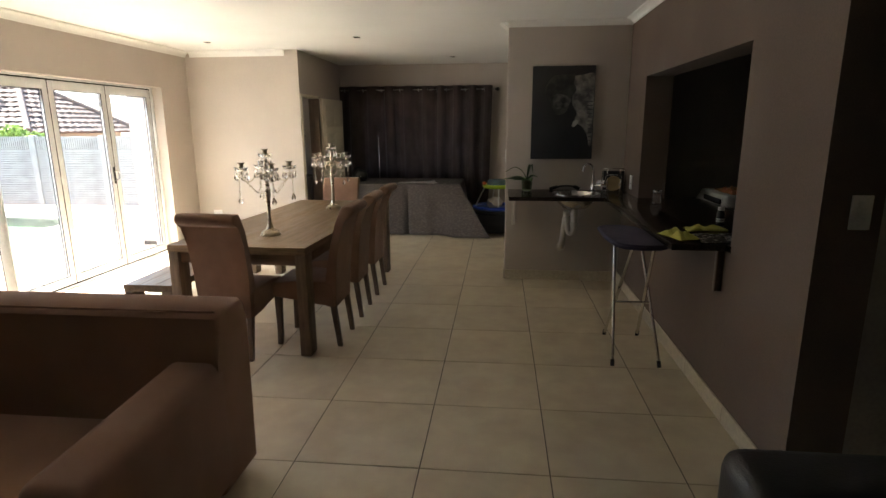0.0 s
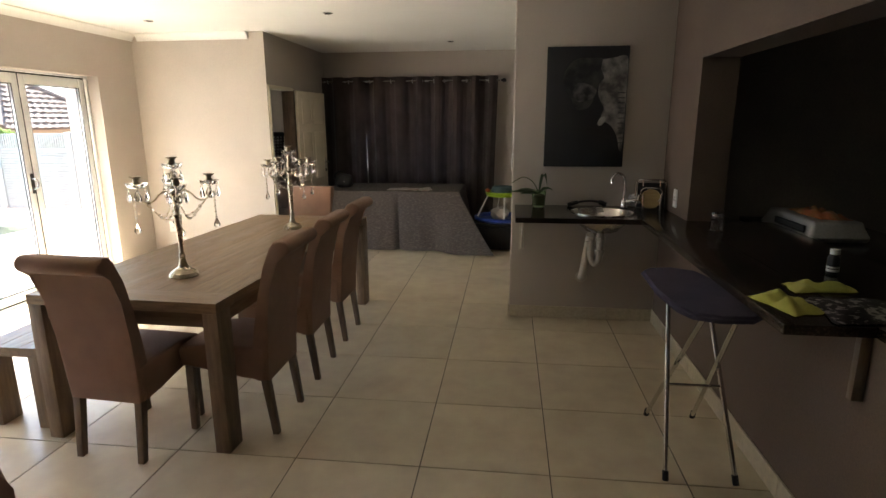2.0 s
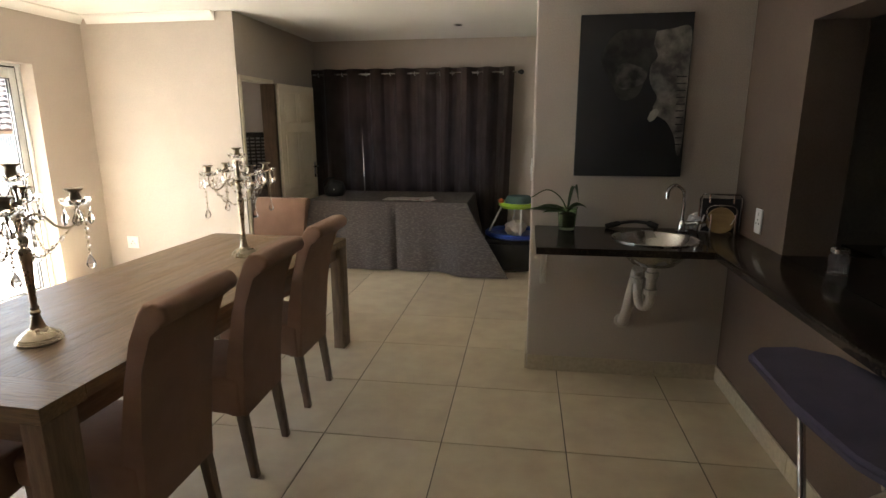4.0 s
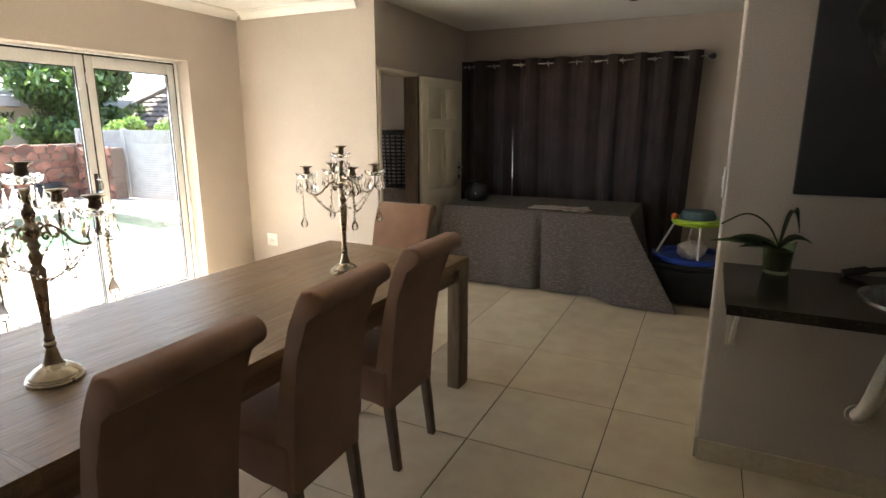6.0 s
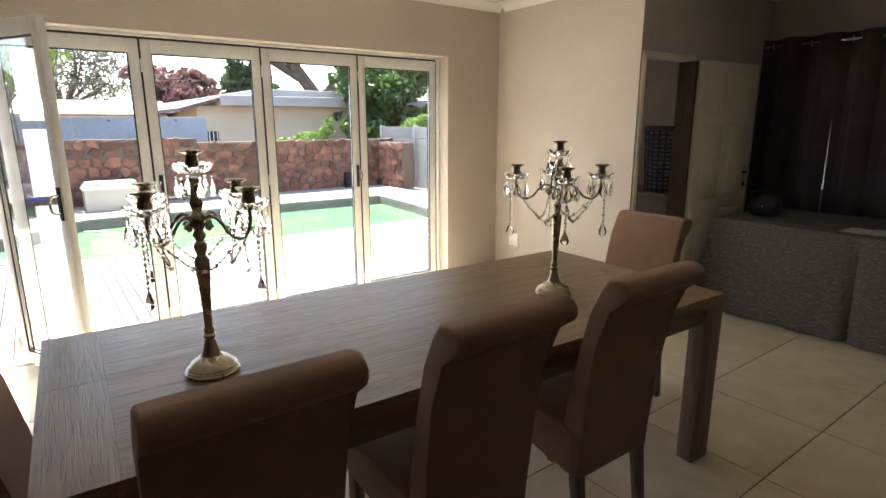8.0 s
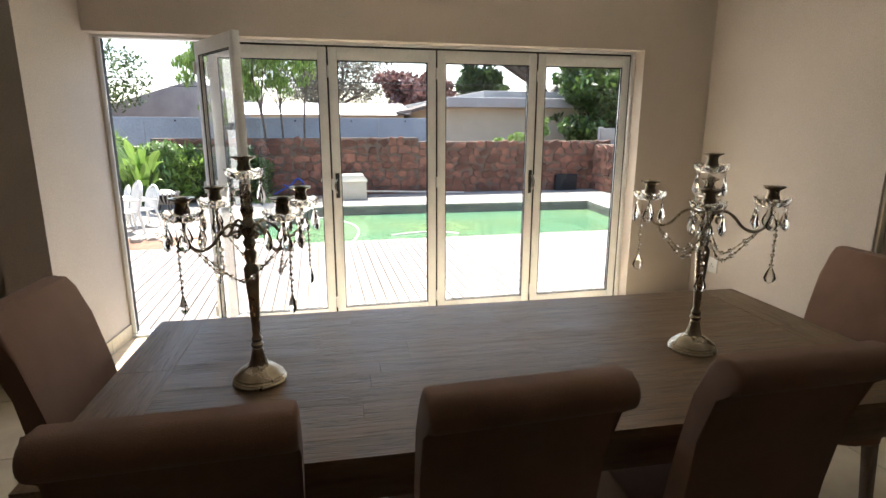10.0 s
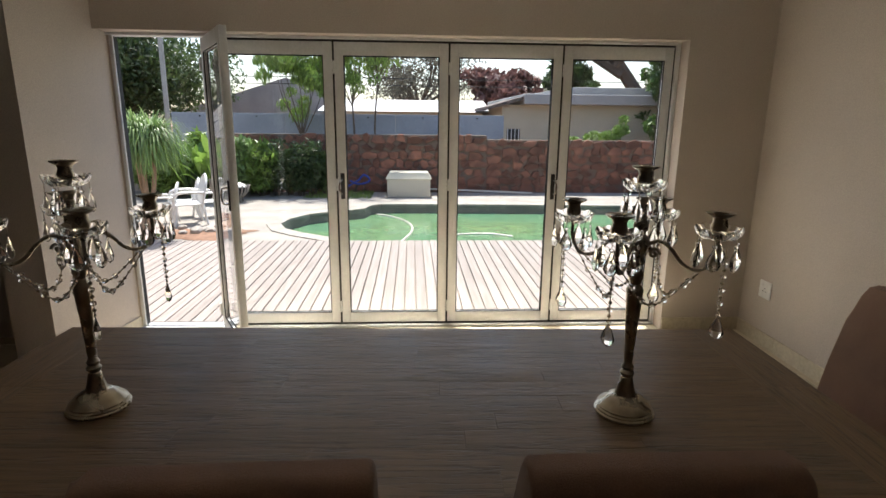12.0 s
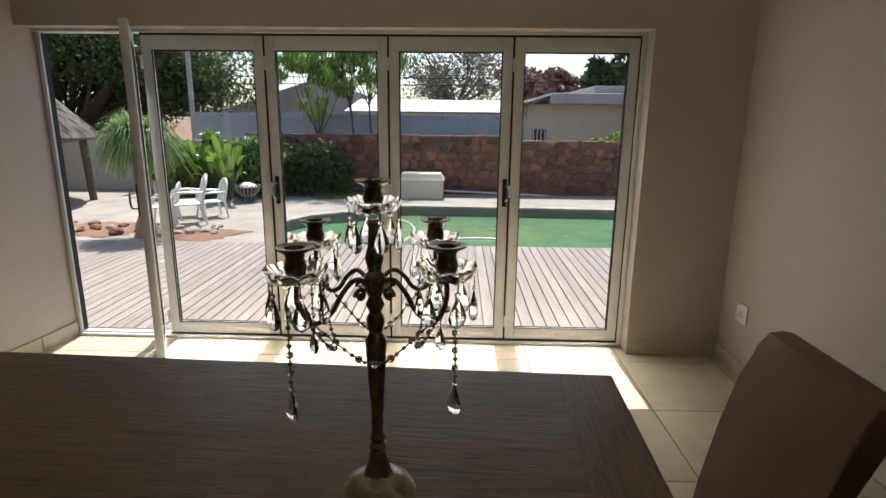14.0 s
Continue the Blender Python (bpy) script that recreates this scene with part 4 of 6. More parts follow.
# curtain eyelets
for i in range(16):
    x = -2.5 + 2.2 * i / 15
    bm = moved(lathe([(0.018, -0.004), (0.028, -0.004), (0.028, 0.004), (0.018, 0.004), (0.018, -0.004)], 16, close=False), pose(0, 0, 0, 0, 90, 0))
    ey = solid("eyelet", bm, M_STEEL, "steel curtain eyelet ring round the rod", "eyelet")
    ey.matrix_basis = pose(x, 8.69, 2.105)
    tagged(ey, group="eyelets on the curtain rod")


# ---- garden ----
GZ = -0.10
solid("ground", box(-400, 400, -400, 400, -1.75, -1.7), M_SOIL, "red-brown soil reaching far off", "ground", "structure", smooth=False)
POOL = [(-7.50, 9.0), (-9.0, 9.25), (-10.7, 9.4), (-10.8, 7.5), (-10.87, 5.6), (-10.9, 4.4), (-10.88, 3.95), (-10.72, 3.76), (-10.36, 3.68), (-10.2, 3.48), (-10.02, 3.15), (-9.75, 2.8), (-9.3, 2.57),
        (-8.85, 2.52), (-8.45, 2.68), (-8.15, 3.0), (-7.9, 3.35), (-7.6, 3.75), (-7.50, 5.0), (-7.50, 7.0)]


def sheet_with_hole(outer, hole, z):
    bm = bmesh.new()
    edges = []
    for loop in (outer, hole):
        vs = [bm.verts.new((x, y, z)) for x, y in loop]
        edges += [bm.edges.new((vs[i], vs[(i + 1) % len(vs)])) for i in range(len(vs))]
    bmesh.ops.triangle_fill(bm, edges=edges, use_beauty=True)
    return bm


def grown(loop, d):
    """The outline pushed out by d."""
    out, n = [], len(loop)
    for i in range(n):
        a, b, c = Vector(loop[i - 1]), Vector(loop[i]), Vector(loop[(i + 1) % n])
        t = ((b - a).normalized() + (c - b).normalized()).normalized()
        nrm = Vector((-t.y, t.x))
        out.append(tuple(b + nrm * d))
    area = sum(loop[i - 1][0] * loop[i][1] - loop[i][0] * loop[i - 1][1] for i in range(n))
    if area > 0:
        return [tuple(2 * Vector(p) - Vector(q)) for p, q in zip(loop, out)]
    return out


paving = solid("pavement", sheet_with_hole([(-4.4, -14), (-4.4, 10.95), (-13.6, 10.95), (-13.6, -14)], grown(POOL, 0.22), GZ), M_PAVE, "pale sunlit paving round the pool", "pavement", "structure", smooth=False)
far_ground = solid("far_ground", sheet_with_hole([(-200, -200), (200, -200), (200, 200), (-200, 200)], [(-4.4, -14), (-4.4, 10.95), (-13.6, 10.95), (-13.6, -14)], GZ - 0.002),
                   M_SOIL, "dry earth of the neighbouring plots", "ground", "structure", smooth=False)

pool = thing("swimming_pool", "swimming pool with dull green water and a dark waterline band", "pool", kind="structure")
bm = bmesh.new()
n = len(POOL)
top, low = [bm.verts.new((x, y, GZ - 0.02)) for x, y in POOL], [bm.verts.new((x, y, -1.5)) for x, y in POOL]
for i in range(n):
    bm.faces.new((top[i], top[(i + 1) % n], low[(i + 1) % n], low[i]))
bm.faces.new(low)
part("basin", bm, M_WATERSIDE, pool, smooth=False)
M_WATER = mat("murky green water", (0.10, 0.22, 0.125), (0.16, 0.245, 0.11), rough=0.12, scale=0.7, fine=5, bump=0.12, spec=0.4)
bm = bmesh.new()
bm.faces.new([bm.verts.new((x, y, GZ - 0.16)) for x, y in grown(POOL, -0.003)])
part("water", bm, M_WATER, pool, "dull green pool water", smooth=False)
ring = grown(POOL, 0.22)
for i in range(n):
    a, b, c, d = Vector(POOL[i]), Vector(POOL[(i + 1) % n]), Vector(ring[(i + 1) % n]), Vector(ring[i])
    k = max(1, round((b - a).length / 0.42))
    for j in range(k):
        q = [a.lerp(b, (j + 0.01) / k), a.lerp(b, (j + 0.99) / k), d.lerp(c, (j + 0.99) / k), d.lerp(c, (j + 0.01) / k)]
        bm = bmesh.new()
        lo, hi = [bm.verts.new((*p, GZ - 0.06)) for p in q], [bm.verts.new((*p, GZ + 0.015)) for p in q]
        bm.faces.new(lo[::-1]), bm.faces.new(hi)
        for e in range(4):
            bm.faces.new((lo[e], lo[(e + 1) % 4], hi[(e + 1) % 4], hi[e]))
        part("coping_stone", bm, M_COPING, pool, smooth=False)
for pts in ([(-10.68, 3.88, GZ - 0.155), (-10.44, 4.15, GZ - 0.155), (-10.04, 4.39, GZ - 0.155), (-9.52, 4.53, GZ - 0.155), (-9.00, 4.52, GZ - 0.155), (-8.53, 4.43, GZ - 0.155), (-8.08, 4.31, GZ - 0.155)], [(-8.71, 5.02, GZ - 0.155), (-8.84, 5.37, GZ - 0.155), (-8.85, 5.77, GZ - 0.155), (-8.64, 6.09, GZ - 0.155)]):
    solid("pool_hose", tube(curve(pts, 8), 0.02, 8), M_PVC, "pale pool hose floating on the water", "hose")

deck = thing("deck", "silvered timber deck boards outside the folding doors", "deck", kind="structure")
part("joist_bed", box(-7.46, -4.40, -2.0, 9.1, GZ + 0.002, GZ + 0.012), M_LEG, deck, smooth=False)
board = mesh_of(box(-1.545, 1.545, -0.0445, 0.0445, -0.012, 0.012, bevel=0.003, seg=1), "board", M_DECK, smooth=False)
for i in range(113):
    b = new("board", board)
    b.parent = deck
    b.location = (-5.95 + random.uniform(-0.008, 0.008), -1.95 + 0.098 * i, -0.068 + random.uniform(-0.001, 0.001))

# stone boundary wall
def stone_mesh(w, h, d):
    """A rough many-sided stone with a cambered face."""
    k = random.choice((4, 5, 5, 6))
    turn = random.uniform(0, 6.3)
    bm = bmesh.new()
    rim = []
    for i in range(k):
        a = turn + 2 * math.pi * (i + random.uniform(-0.25, 0.25)) / k
        c, s_ = math.cos(a), math.sin(a)
        q = 1 / max(abs(c), abs(s_)) ** 0.65 * random.uniform(1.0, 1.18)
        rim.append((c * q * w / 2, s_ * q * h / 2))
    back = [bm.verts.new((x, y, -d)) for x, y in rim]
    mid = [bm.verts.new((x, y, -0.01)) for x, y in rim]
    face = [bm.verts.new((x * 0.9, y * 0.9, random.uniform(0.0, 0.02))) for x, y in rim]
    for i in range(k):
        j = (i + 1) % k
        bm.faces.new((back[i], back[j], mid[j], mid[i])), bm.faces.new((mid[i], mid[j], face[j], face[i]))
    bm.faces.new(face)
    return mesh_of(bm, "stone", M_STONE, smooth=False)


STONES = [[stone_mesh(w, random.uniform(0.15, 0.21), 0.04) for _ in range(9)] for w in (0.17, 0.24, 0.34)]


def stone_wall(name, at, length, height, label, thick=0.3):
    """Local x along the wall, y up, z out of the face."""
    w = thing(name, label, "wall", at, kind="structure")
    part("core", box(0, length, 0, height, -thick, -0.022), M_MORTAR, w, smooth=False)
    rows = round(height / 0.172)
    for r in range(rows):
        x = random.uniform(-0.1, 0.0)
        while x < length - 0.08:
            k = random.choice((0, 1, 1, 2))
            sw = (0.17, 0.24, 0.34)[k]
            s = new("stone", random.choice(STONES[k]))
            s.parent = w
            s.matrix_basis = pose(min(max(x + sw / 2, sw / 2), length - sw / 2), (r + 0.5) * height / rows + random.uniform(-0.025, 0.025), random.uniform(-0.008, 0.006), 0, 0, random.uniform(-20, 20))
            x += sw + random.uniform(-0.01, 0.02)
    return w


UPX = Matrix(((0, 0, 1, 0), (1, 0, 0, 0), (0, 1, 0, 0), (0, 0, 0, 1)))
stone_wall("wall_stone_low", Matrix.Translation((-12.75, 6.2, GZ)) @ UPX, 4.9, 1.17, "rough red-brown field stone garden wall, lower length")
stone_wall("wall_stone_high", Matrix.Translation((-12.75, 0.6, GZ)) @ UPX, 5.6, 1.26, "rough red-brown field stone garden wall behind the pool")
stone_wall("wall_stone_return", Matrix.Translation((-12.75, 10.55, GZ)) @ Matrix(((1, 0, 0, 0), (0, 0, -1, 0), (0, 1, 0, 0), (0, 0, 0, 1))), 1.2, 1.10, "short return of the red-brown stone wall")
solid("fire_recess", box(-12.72, -12.62, 9.55, 10.1, GZ, 0.28, bevel=0.01), M_GASKET, "dark square fire opening in the stone wall", "fireplace")
for name, y0, y1 in (("wall_garden_left", -14, 0.58),):
    solid(name, box(-13.05, -12.8, y0, y1, GZ, 1.0), M_WALL, "plain taupe garden wall behind the shrubs", "wall", "structure", smooth=False)

# precast fence
fence = thing("precast_fence", "pale precast concrete fence with ribbed slabs and posts", "fence", kind="structure")
slab = bmesh.new()
prof = []
for r in range(6):
    z = r * 0.05
    prof += [(0.0, z), (0.0, z + 0.035), (0.014, z + 0.04), (0.014, z + 0.048)]
prof += [(0.05, 0.3), (0.05, 0.0)]
slab = mesh_of(extrude_profile(prof, 1.48), "slab", M_CONCRETE, smooth=False)
cap = bmesh.new()
box(-0.74, 0.74, 0.016, 0.05, 0, 0.27, bm=cap)
for i in range(30):
    box(-0.73 + i * 0.049, -0.73 + i * 0.049 + 0.03, 0.0, 0.02, 0.0, 0.27, bm=cap)
cap = mesh_of(cap, "slab", M_CONCRETE, smooth=False)
post = mesh_of(box(-0.06, 0.06, -0.03, 0.08, 0, 1.5, bevel=0.008, seg=1), "post", M_CONCRETE, smooth=False)
for i in range(13):
    x = -13.3 + 1.6 * i
    p = new("post", post)
    p.parent, p.location = fence, (x, 11.0, GZ)
    for r in range(5):
        s = new("slab", slab if r < 4 else cap)
        s.parent, s.location = fence, (x + 0.8, 11.0, GZ + 0.301 * r)

# neighbours
M_ROOFTILE = mat("weathered roof tile", (0.14, 0.108, 0.09), (0.085, 0.068, 0.058), rough=0.9, scale=4, fine=30, bump=0.4, each=0.1)
M_CREAM = mat("cream render", (0.50, 0.455, 0.35), (0.44, 0.40, 0.31), rough=0.9, scale=1.5, fine=60, bump=0.15)
M_ROOFGREY = mat("grey roof sheet", (0.36, 0.35, 0.34), (0.29, 0.285, 0.28), rough=0.6, scale=2, fine=30)
M_ROOFWHITE = mat("white roof sheet", (0.72, 0.72, 0.72), (0.62, 0.62, 0.62), rough=0.5, scale=2, fine=30)
M_SHEET = mat("blue-grey sheet fence", (0.27, 0.31, 0.36), (0.23, 0.265, 0.31), rough=0.6, scale=2, fine=20)
M_DARKWIN = mat("dark window", (0.03, 0.035, 0.04), rough=0.2)

def tiled_hip_roof(owner, x0, x1, y0, y1, z, apex):
    """Four faces of overlapping tile courses that rise to one apex; a rounded ridge on each hip."""
    c = Vector(((x0 + x1) / 2, (y0 + y1) / 2, apex))
    corner = [Vector(p) for p in ((x0, y0, z), (x1, y0, z), (x1, y1, z), (x0, y1, z))]
    for k in range(4):
        a, b = corner[k], corner[(k + 1) % 4]
        up = (c - (a + b) / 2).normalized()
        out = (b - a).normalized().cross(up)
        rows = 11
        for r_ in range(rows):
            own = bmesh.new()
            f0, f1 = r_ / rows, (r_ + 1.12) / rows
            p0, p1, q0, q1 = a.lerp(c, f0), b.lerp(c, f0), a.lerp(c, min(f1, 1)), b.lerp(c, min(f1, 1))
            n_ = max(1, round((p1 - p0).length / 0.3))
            for i in range(n_):
                t0, t1 = (i + 0.02) / n_, (i + 0.98) / n_
                lift = 0.055 + random.uniform(-0.006, 0.008)
                lo = [p0.lerp(p1, t) for t in (t0, (t0 + t1) / 2, t1)]
                hi = [q0.lerp(q1, t) for t in (t1, (t0 + t1) / 2, t0)]
                vs = [own.verts.new(p + out * h) for p, h in zip(lo + hi, (lift, lift + 0.03, lift, 0.012, 0.035, 0.012))]
                ft = [own.verts.new(p) for p in (lo[0], lo[2])]
                own.faces.new((vs[0], vs[1], vs[4], vs[5])), own.faces.new((vs[1], vs[2], vs[3], vs[4])), own.faces.new((ft[0], ft[1], vs[2], vs[1], vs[0]))
            part("tile_course", own, M_ROOFTILE, owner, smooth=False)
        part("hip_ridge", tube([a + Vector((0, 0, 0.08)), c + Vector((0, 0, 0.1))], 0.085, 8), M_ROOFTILE, owner)
    bm = bmesh.new()
    vs = [bm.verts.new(p) for p in corner + [c]]
    for k in range(4):
        bm.faces.new((vs[k], vs[(k + 1) % 4], vs[4]))
    bm.faces.new(vs[3::-1])
    part("roof", bm, M_ROOFTILE, owner, smooth=False)


hs = thing("tiled_house", "neighbour's house with a weathered tiled hip roof", "house")
part("wall", box(-16.9, -13.2, 14.3, 18.2, GZ, 1.39), M_CREAM, hs, smooth=False)
tiled_hip_roof(hs, -17.3, -12.8, 13.9, 18.6, 1.4, 3.0)

hc = thing("cream_house", "low cream rendered house with a flat grey roof edge", "house")
part("wall", box(-24, -17, 7.2, 14.5, GZ, 1.95), M_CREAM, hc, smooth=False)
part("roof", box(-24.5, -16.5, 7.75, 15, 1.951, 2.24, bevel=0.02), M_ROOFGREY, hc, smooth=False)
part("upper_roof", box(-24.0, -17.6, 9.2, 15, 2.241, 2.5, bevel=0.02), M_ROOFGREY, hc, smooth=False)
bm = bmesh.new()
lo, hi = [[bm.verts.new((x, y, z + h)) for x, y, z in ((-16.6, 6.7, 1.78), (-16.6, 7.745, 2.08), (-20, 7.745, 2.08), (-20, 6.7, 1.78))] for h in (0, 0.09)]
bm.faces.new(lo), bm.faces.new(hi[::-1])
for i in range(4):
    bm.faces.new((lo[i], lo[(i + 1) % 4], hi[(i + 1) % 4], hi[i]))
part("lean_to", bm, M_ROOFTILE, hc, "dark sloping lean-to roof", smooth=False)
w = part("window", box(-17.005, -16.99, 7.35, 7.75, 0.75, 1.25), M_DARKWIN, hc)
for i in range(4):
    part("bar", box(-16.985, -16.97, 7.37 + 0.11 * i, 7.39 + 0.11 * i, 0.75, 1.25), M_ALU, w, smooth=False)
hw = thing("white_roof_house", "neighbour's long house with a pale metal roof", "house")
part("wall", box(-25, -20, 1.8, 7.0, GZ, 1.75), M_CREAM, hw, smooth=False)
bm = bmesh.new()
vs = [bm.verts.new(p) for p in ((-19.5, 1.4, 1.75), (-19.5, 7.3, 1.75), (-22.5, 7.3, 2.22), (-22.5, 1.4, 2.22), (-25.4, 1.4, 1.78), (-25.4, 7.3, 1.78))]
bm.faces.new((vs[0], vs[1], vs[2], vs[3])), bm.faces.new((vs[3], vs[2], vs[5], vs[4])), bm.faces.new((vs[1], vs[5], vs[2])), bm.faces.new((vs[0], vs[3], vs[4]))
part("roof", bm, M_ROOFWHITE, hw, smooth=False)
hg = thing("grey_gable_house", "neighbour's house with a grey gable roof", "house")
part("wall", box(-36, -26, -5.6, 3.4, GZ, 1.5), M_ROOFGREY, hg, smooth=False)
bm = bmesh.new()
vs = [bm.verts.new(p) for p in ((-25.5, -6.2, 1.52), (-25.5, 3.9, 1.52), (-25.5, -0.9, 3.2), (-36.5, -6.2, 1.52), (-36.5, 3.9, 1.52), (-36.5, -0.9, 3.2))]
bm.faces.new((vs[0], vs[1], vs[2])), bm.faces.new((vs[1], vs[4], vs[5], vs[2])), bm.faces.new((vs[0], vs[2], vs[5], vs[3])), bm.faces.new((vs[3], vs[5], vs[4]))
part("roof", bm, M_ROOFGREY, hg, smooth=False)
sf = thing("sheet_fence", "tall blue-grey metal sheet fence behind the stone wall", "fence", kind="structure")
for i in range(6):
    y = -1.35 + i * 1.37
    part("sheet", box(-14.63, -14.6, y + 0.004, y + 1.366, GZ, 1.61, bevel=0.004, seg=1), M_SHEET, sf, smooth=False)
    part("bolt", moved(lathe([(0.022, 0), (0.022, 0.012), (0.008, 0.018)], 8), pose(-14.6, y + 0.685, 1.53, 0, 90, 0)), M_GASKET, sf)


# ---- plants ----
def leaves(name, spots, size, material, parent, n, stretch=2.0, droop=0.3, seed=1, label=""):
    """Many small folded leaves scattered in clumps: spots are (x, y, z, radius)."""
    rng = np.random.default_rng(seed)
    wts = np.array([s[3] ** 2 for s in spots])
    pick = rng.choice(len(spots), n, p=wts / wts.sum())
    s = np.array(spots)[pick]
    d = rng.normal(size=(n, 3))
    d /= np.linalg.norm(d, axis=1)[:, None]
    rad = s[:, 3] * rng.uniform(0.25, 1.0, n) ** 0.5
    c = s[:, :3] + d * rad[:, None] * np.array([1, 1, 0.8])
    a = rng.normal(size=(n, 3)) + np.array([0, 0, -droop * 2])
    a /= np.linalg.norm(a, axis=1)[:, None]
    b = np.cross(a, rng.normal(size=(n, 3)))
    b /= np.linalg.norm(b, axis=1)[:, None]
    k = size * rng.uniform(0.6, 1.3, n)[:, None]
    a, b = a * k * stretch / 2, b * k / 2
    v = np.stack([c - a, c + b * 0.9, c + a, c - b * 0.9], axis=1).reshape(-1, 3)
    me = bpy.data.meshes.new(name)
    me.from_pydata(v.tolist(), [], np.arange(4 * n).reshape(-1, 4).tolist())
    me.materials.append(material)
    ob = new(name, me)
    ob.parent = parent
    return tagged(ob, label)


def limb(bm, p0, p1, r0, r1, bend=0.2, rng=random):
    a, b = Vector(p0), Vector(p1)
    mid = a.lerp(b, 0.5) + Vector((rng.uniform(-1, 1), rng.uniform(-1, 1), rng.uniform(-0.2, 0.5))) * bend * (b - a).length * 0.4
    pts = curve([a, mid, b], 5)
    return tube(pts, [r0 + (r1 - r0) * i / (len(pts) - 1) for i in range(len(pts))], 7, bm)


def tree(name, x, y, height, trunk_r, crown, size, material, n, label, limbs=8, z0=GZ, droop=0.3, stretch=2.2, seed=3, spread=1.0):
    """crown: centre height, half width, half height; clumps at the limbs' ends, with gaps between them."""
    rng = random.Random(seed)
    t = thing(name, label, "tree", pose(x, y, z0))
    ch, cw, cv = crown
    bm = bmesh.new()
    fork = ch - cv * 0.9
    tube(curve([(0, 0, 0), (rng.uniform(-0.1, 0.1), rng.uniform(-0.1, 0.1), fork * 0.5), (0, 0, fork)], 5), [trunk_r * (1 - 0.03 * i) for i in range(11)], 9, bm)
    spots = []
    for i in range(limbs):
        a = 2 * math.pi * i / limbs + rng.uniform(-0.4, 0.4)
        rr, zz = cw * rng.uniform(0.35, 0.85), ch + cv * rng.uniform(-0.6, 0.75)
        tip = Vector((rr * math.cos(a), rr * math.sin(a), zz))
        limb(bm, (0, 0, fork * rng.uniform(0.85, 1.0)), tip, trunk_r * 0.5, trunk_r * 0.12, 0.3, rng)
        for k in range(4):
            q = tip + Vector((rng.gauss(0, 1), rng.gauss(0, 1), rng.gauss(0, 0.7))) * cw * 0.22 * spread
            limb(bm, tip.lerp(Vector((0, 0, ch)), 0.3), q, trunk_r * 0.14, trunk_r * 0.04, 0.3, rng)
            spots.append((*q, cw * rng.uniform(0.14, 0.3)))
        spots.append((*tip, cw * 0.28))
    spots.append((0, 0, ch + cv * 0.5, cw * 0.35))
    part("trunk", bm, M_BARK, t)
    leaves("crown", spots, size, material, t, n, stretch, droop, seed)
    return t


tree("large_tree", -19.5, -8.2, 9, 0.2, (4.0, 5.0, 3.7), 0.085, M_LEAF_DARK, 110000, "large dark leafy tree beyond the garden wall", limbs=26, seed=5)
for x, y, r_, crown, n, seed in ((-13.6, 2.0, 0.03, (2.35, 0.8, 1.2), 6500, 7), (-13.6, 2.75, 0.032, (3.15, 0.7, 1.35), 2600, 17), (-13.75, 3.15, 0.028, (3.2, 0.65, 1.3), 2300, 27), (-13.7, 3.75, 0.026, (3.3, 0.6, 0.9), 1700, 37)):
    tree("slender_tree", x, y, 4.5, r_, crown, 0.032, M_LEAF_LIGHT, n, "slender light green tree with thin stems and drooping leaves", limbs=9, droop=1.3, spread=1.5, stretch=4.6, seed=seed)
tree("bare_tree", -36, 5.0, 7, 0.22, (4.3, 3.6, 2.1), 0.10, M_LEAF_GREY, 8000, "sparse grey-green tree behind the roofs", limbs=16, seed=8, spread=1.4)
tree("red_tree", -31, 9.6, 5, 0.15, (3.1, 2.2, 0.9), 0.16, M_LEAF_RED, 7000, "reddish leafy tree behind the cream house", limbs=10, seed=9)
tree("dark_tree", -29, 12.6, 5, 0.15, (3.3, 1.5, 1.1), 0.2, M_LEAF_DARK, 2600, "dark green tree behind the cream house", limbs=9, seed=10, stretch=3)
tree("green_tree", -16.7, 12.5, 5, 0.12, (2.5, 1.9, 1.9), 0.11, M_LEAF, 17000, "dense green tree beside the stone wall", limbs=14, seed=11)
lt = thing("leaning_tree", "old tree with thick dark leaning limbs", "tree", pose(-28, 14.0, GZ))
bm = bmesh.new()
limb(bm, (0, 3.5, 0.5), (0, -0.4, 5.6), 0.42, 0.25, 0.1)
limb(bm, (0, 1.6, 2.6), (0, 4.5, 5.0), 0.3, 0.2, 0.1)
limb(bm, (0, 0.8, 3.8), (-1, -3.5, 6.4), 0.24, 0.12, 0.2)
limb(bm, (0, 0.4, 4.2), (1, 2.8, 6.6), 0.2, 0.12, 0.2)
part("trunk", bm, M_BARK, lt)
leaves("crown", [(0, -3, 6.6, 1.6), (0, 0, 7.2, 1.8), (0, 3, 7, 1.8), (0, 5, 5.6, 1.2)], 0.2, M_LEAF_DARK, lt, 5000, seed=21)


def blade_leaf(bm, base, tip, width, sag, seg=5):
    """A long leaf from base to tip, folded along its middle."""
    a, b = Vector(base), Vector(tip)
    side = (b - a).cross(Vector((0, 0, 1)))
    side = side.normalized() if side.length > 1e-5 else Vector((1, 0, 0))
    rows = []
    for i in range(seg + 1):
        t = i / seg
        p = a.lerp(b, t) + Vector((0, 0, sag * 4 * t * (1 - t) * (1 if sag > 0 else 1)))
        w = width * math.sin(math.pi * min(0.12 + 0.88 * t, 0.98)) * 0.5
        rows.append((bm.verts.new(p - side * w), bm.verts.new(p - Vector((0, 0, w * 0.4))), bm.verts.new(p + side * w)))
    for r, s in zip(rows, rows[1:]):
        bm.faces.new((r[0], r[1], s[1], s[0])), bm.faces.new((r[1], r[2], s[2], s[1]))


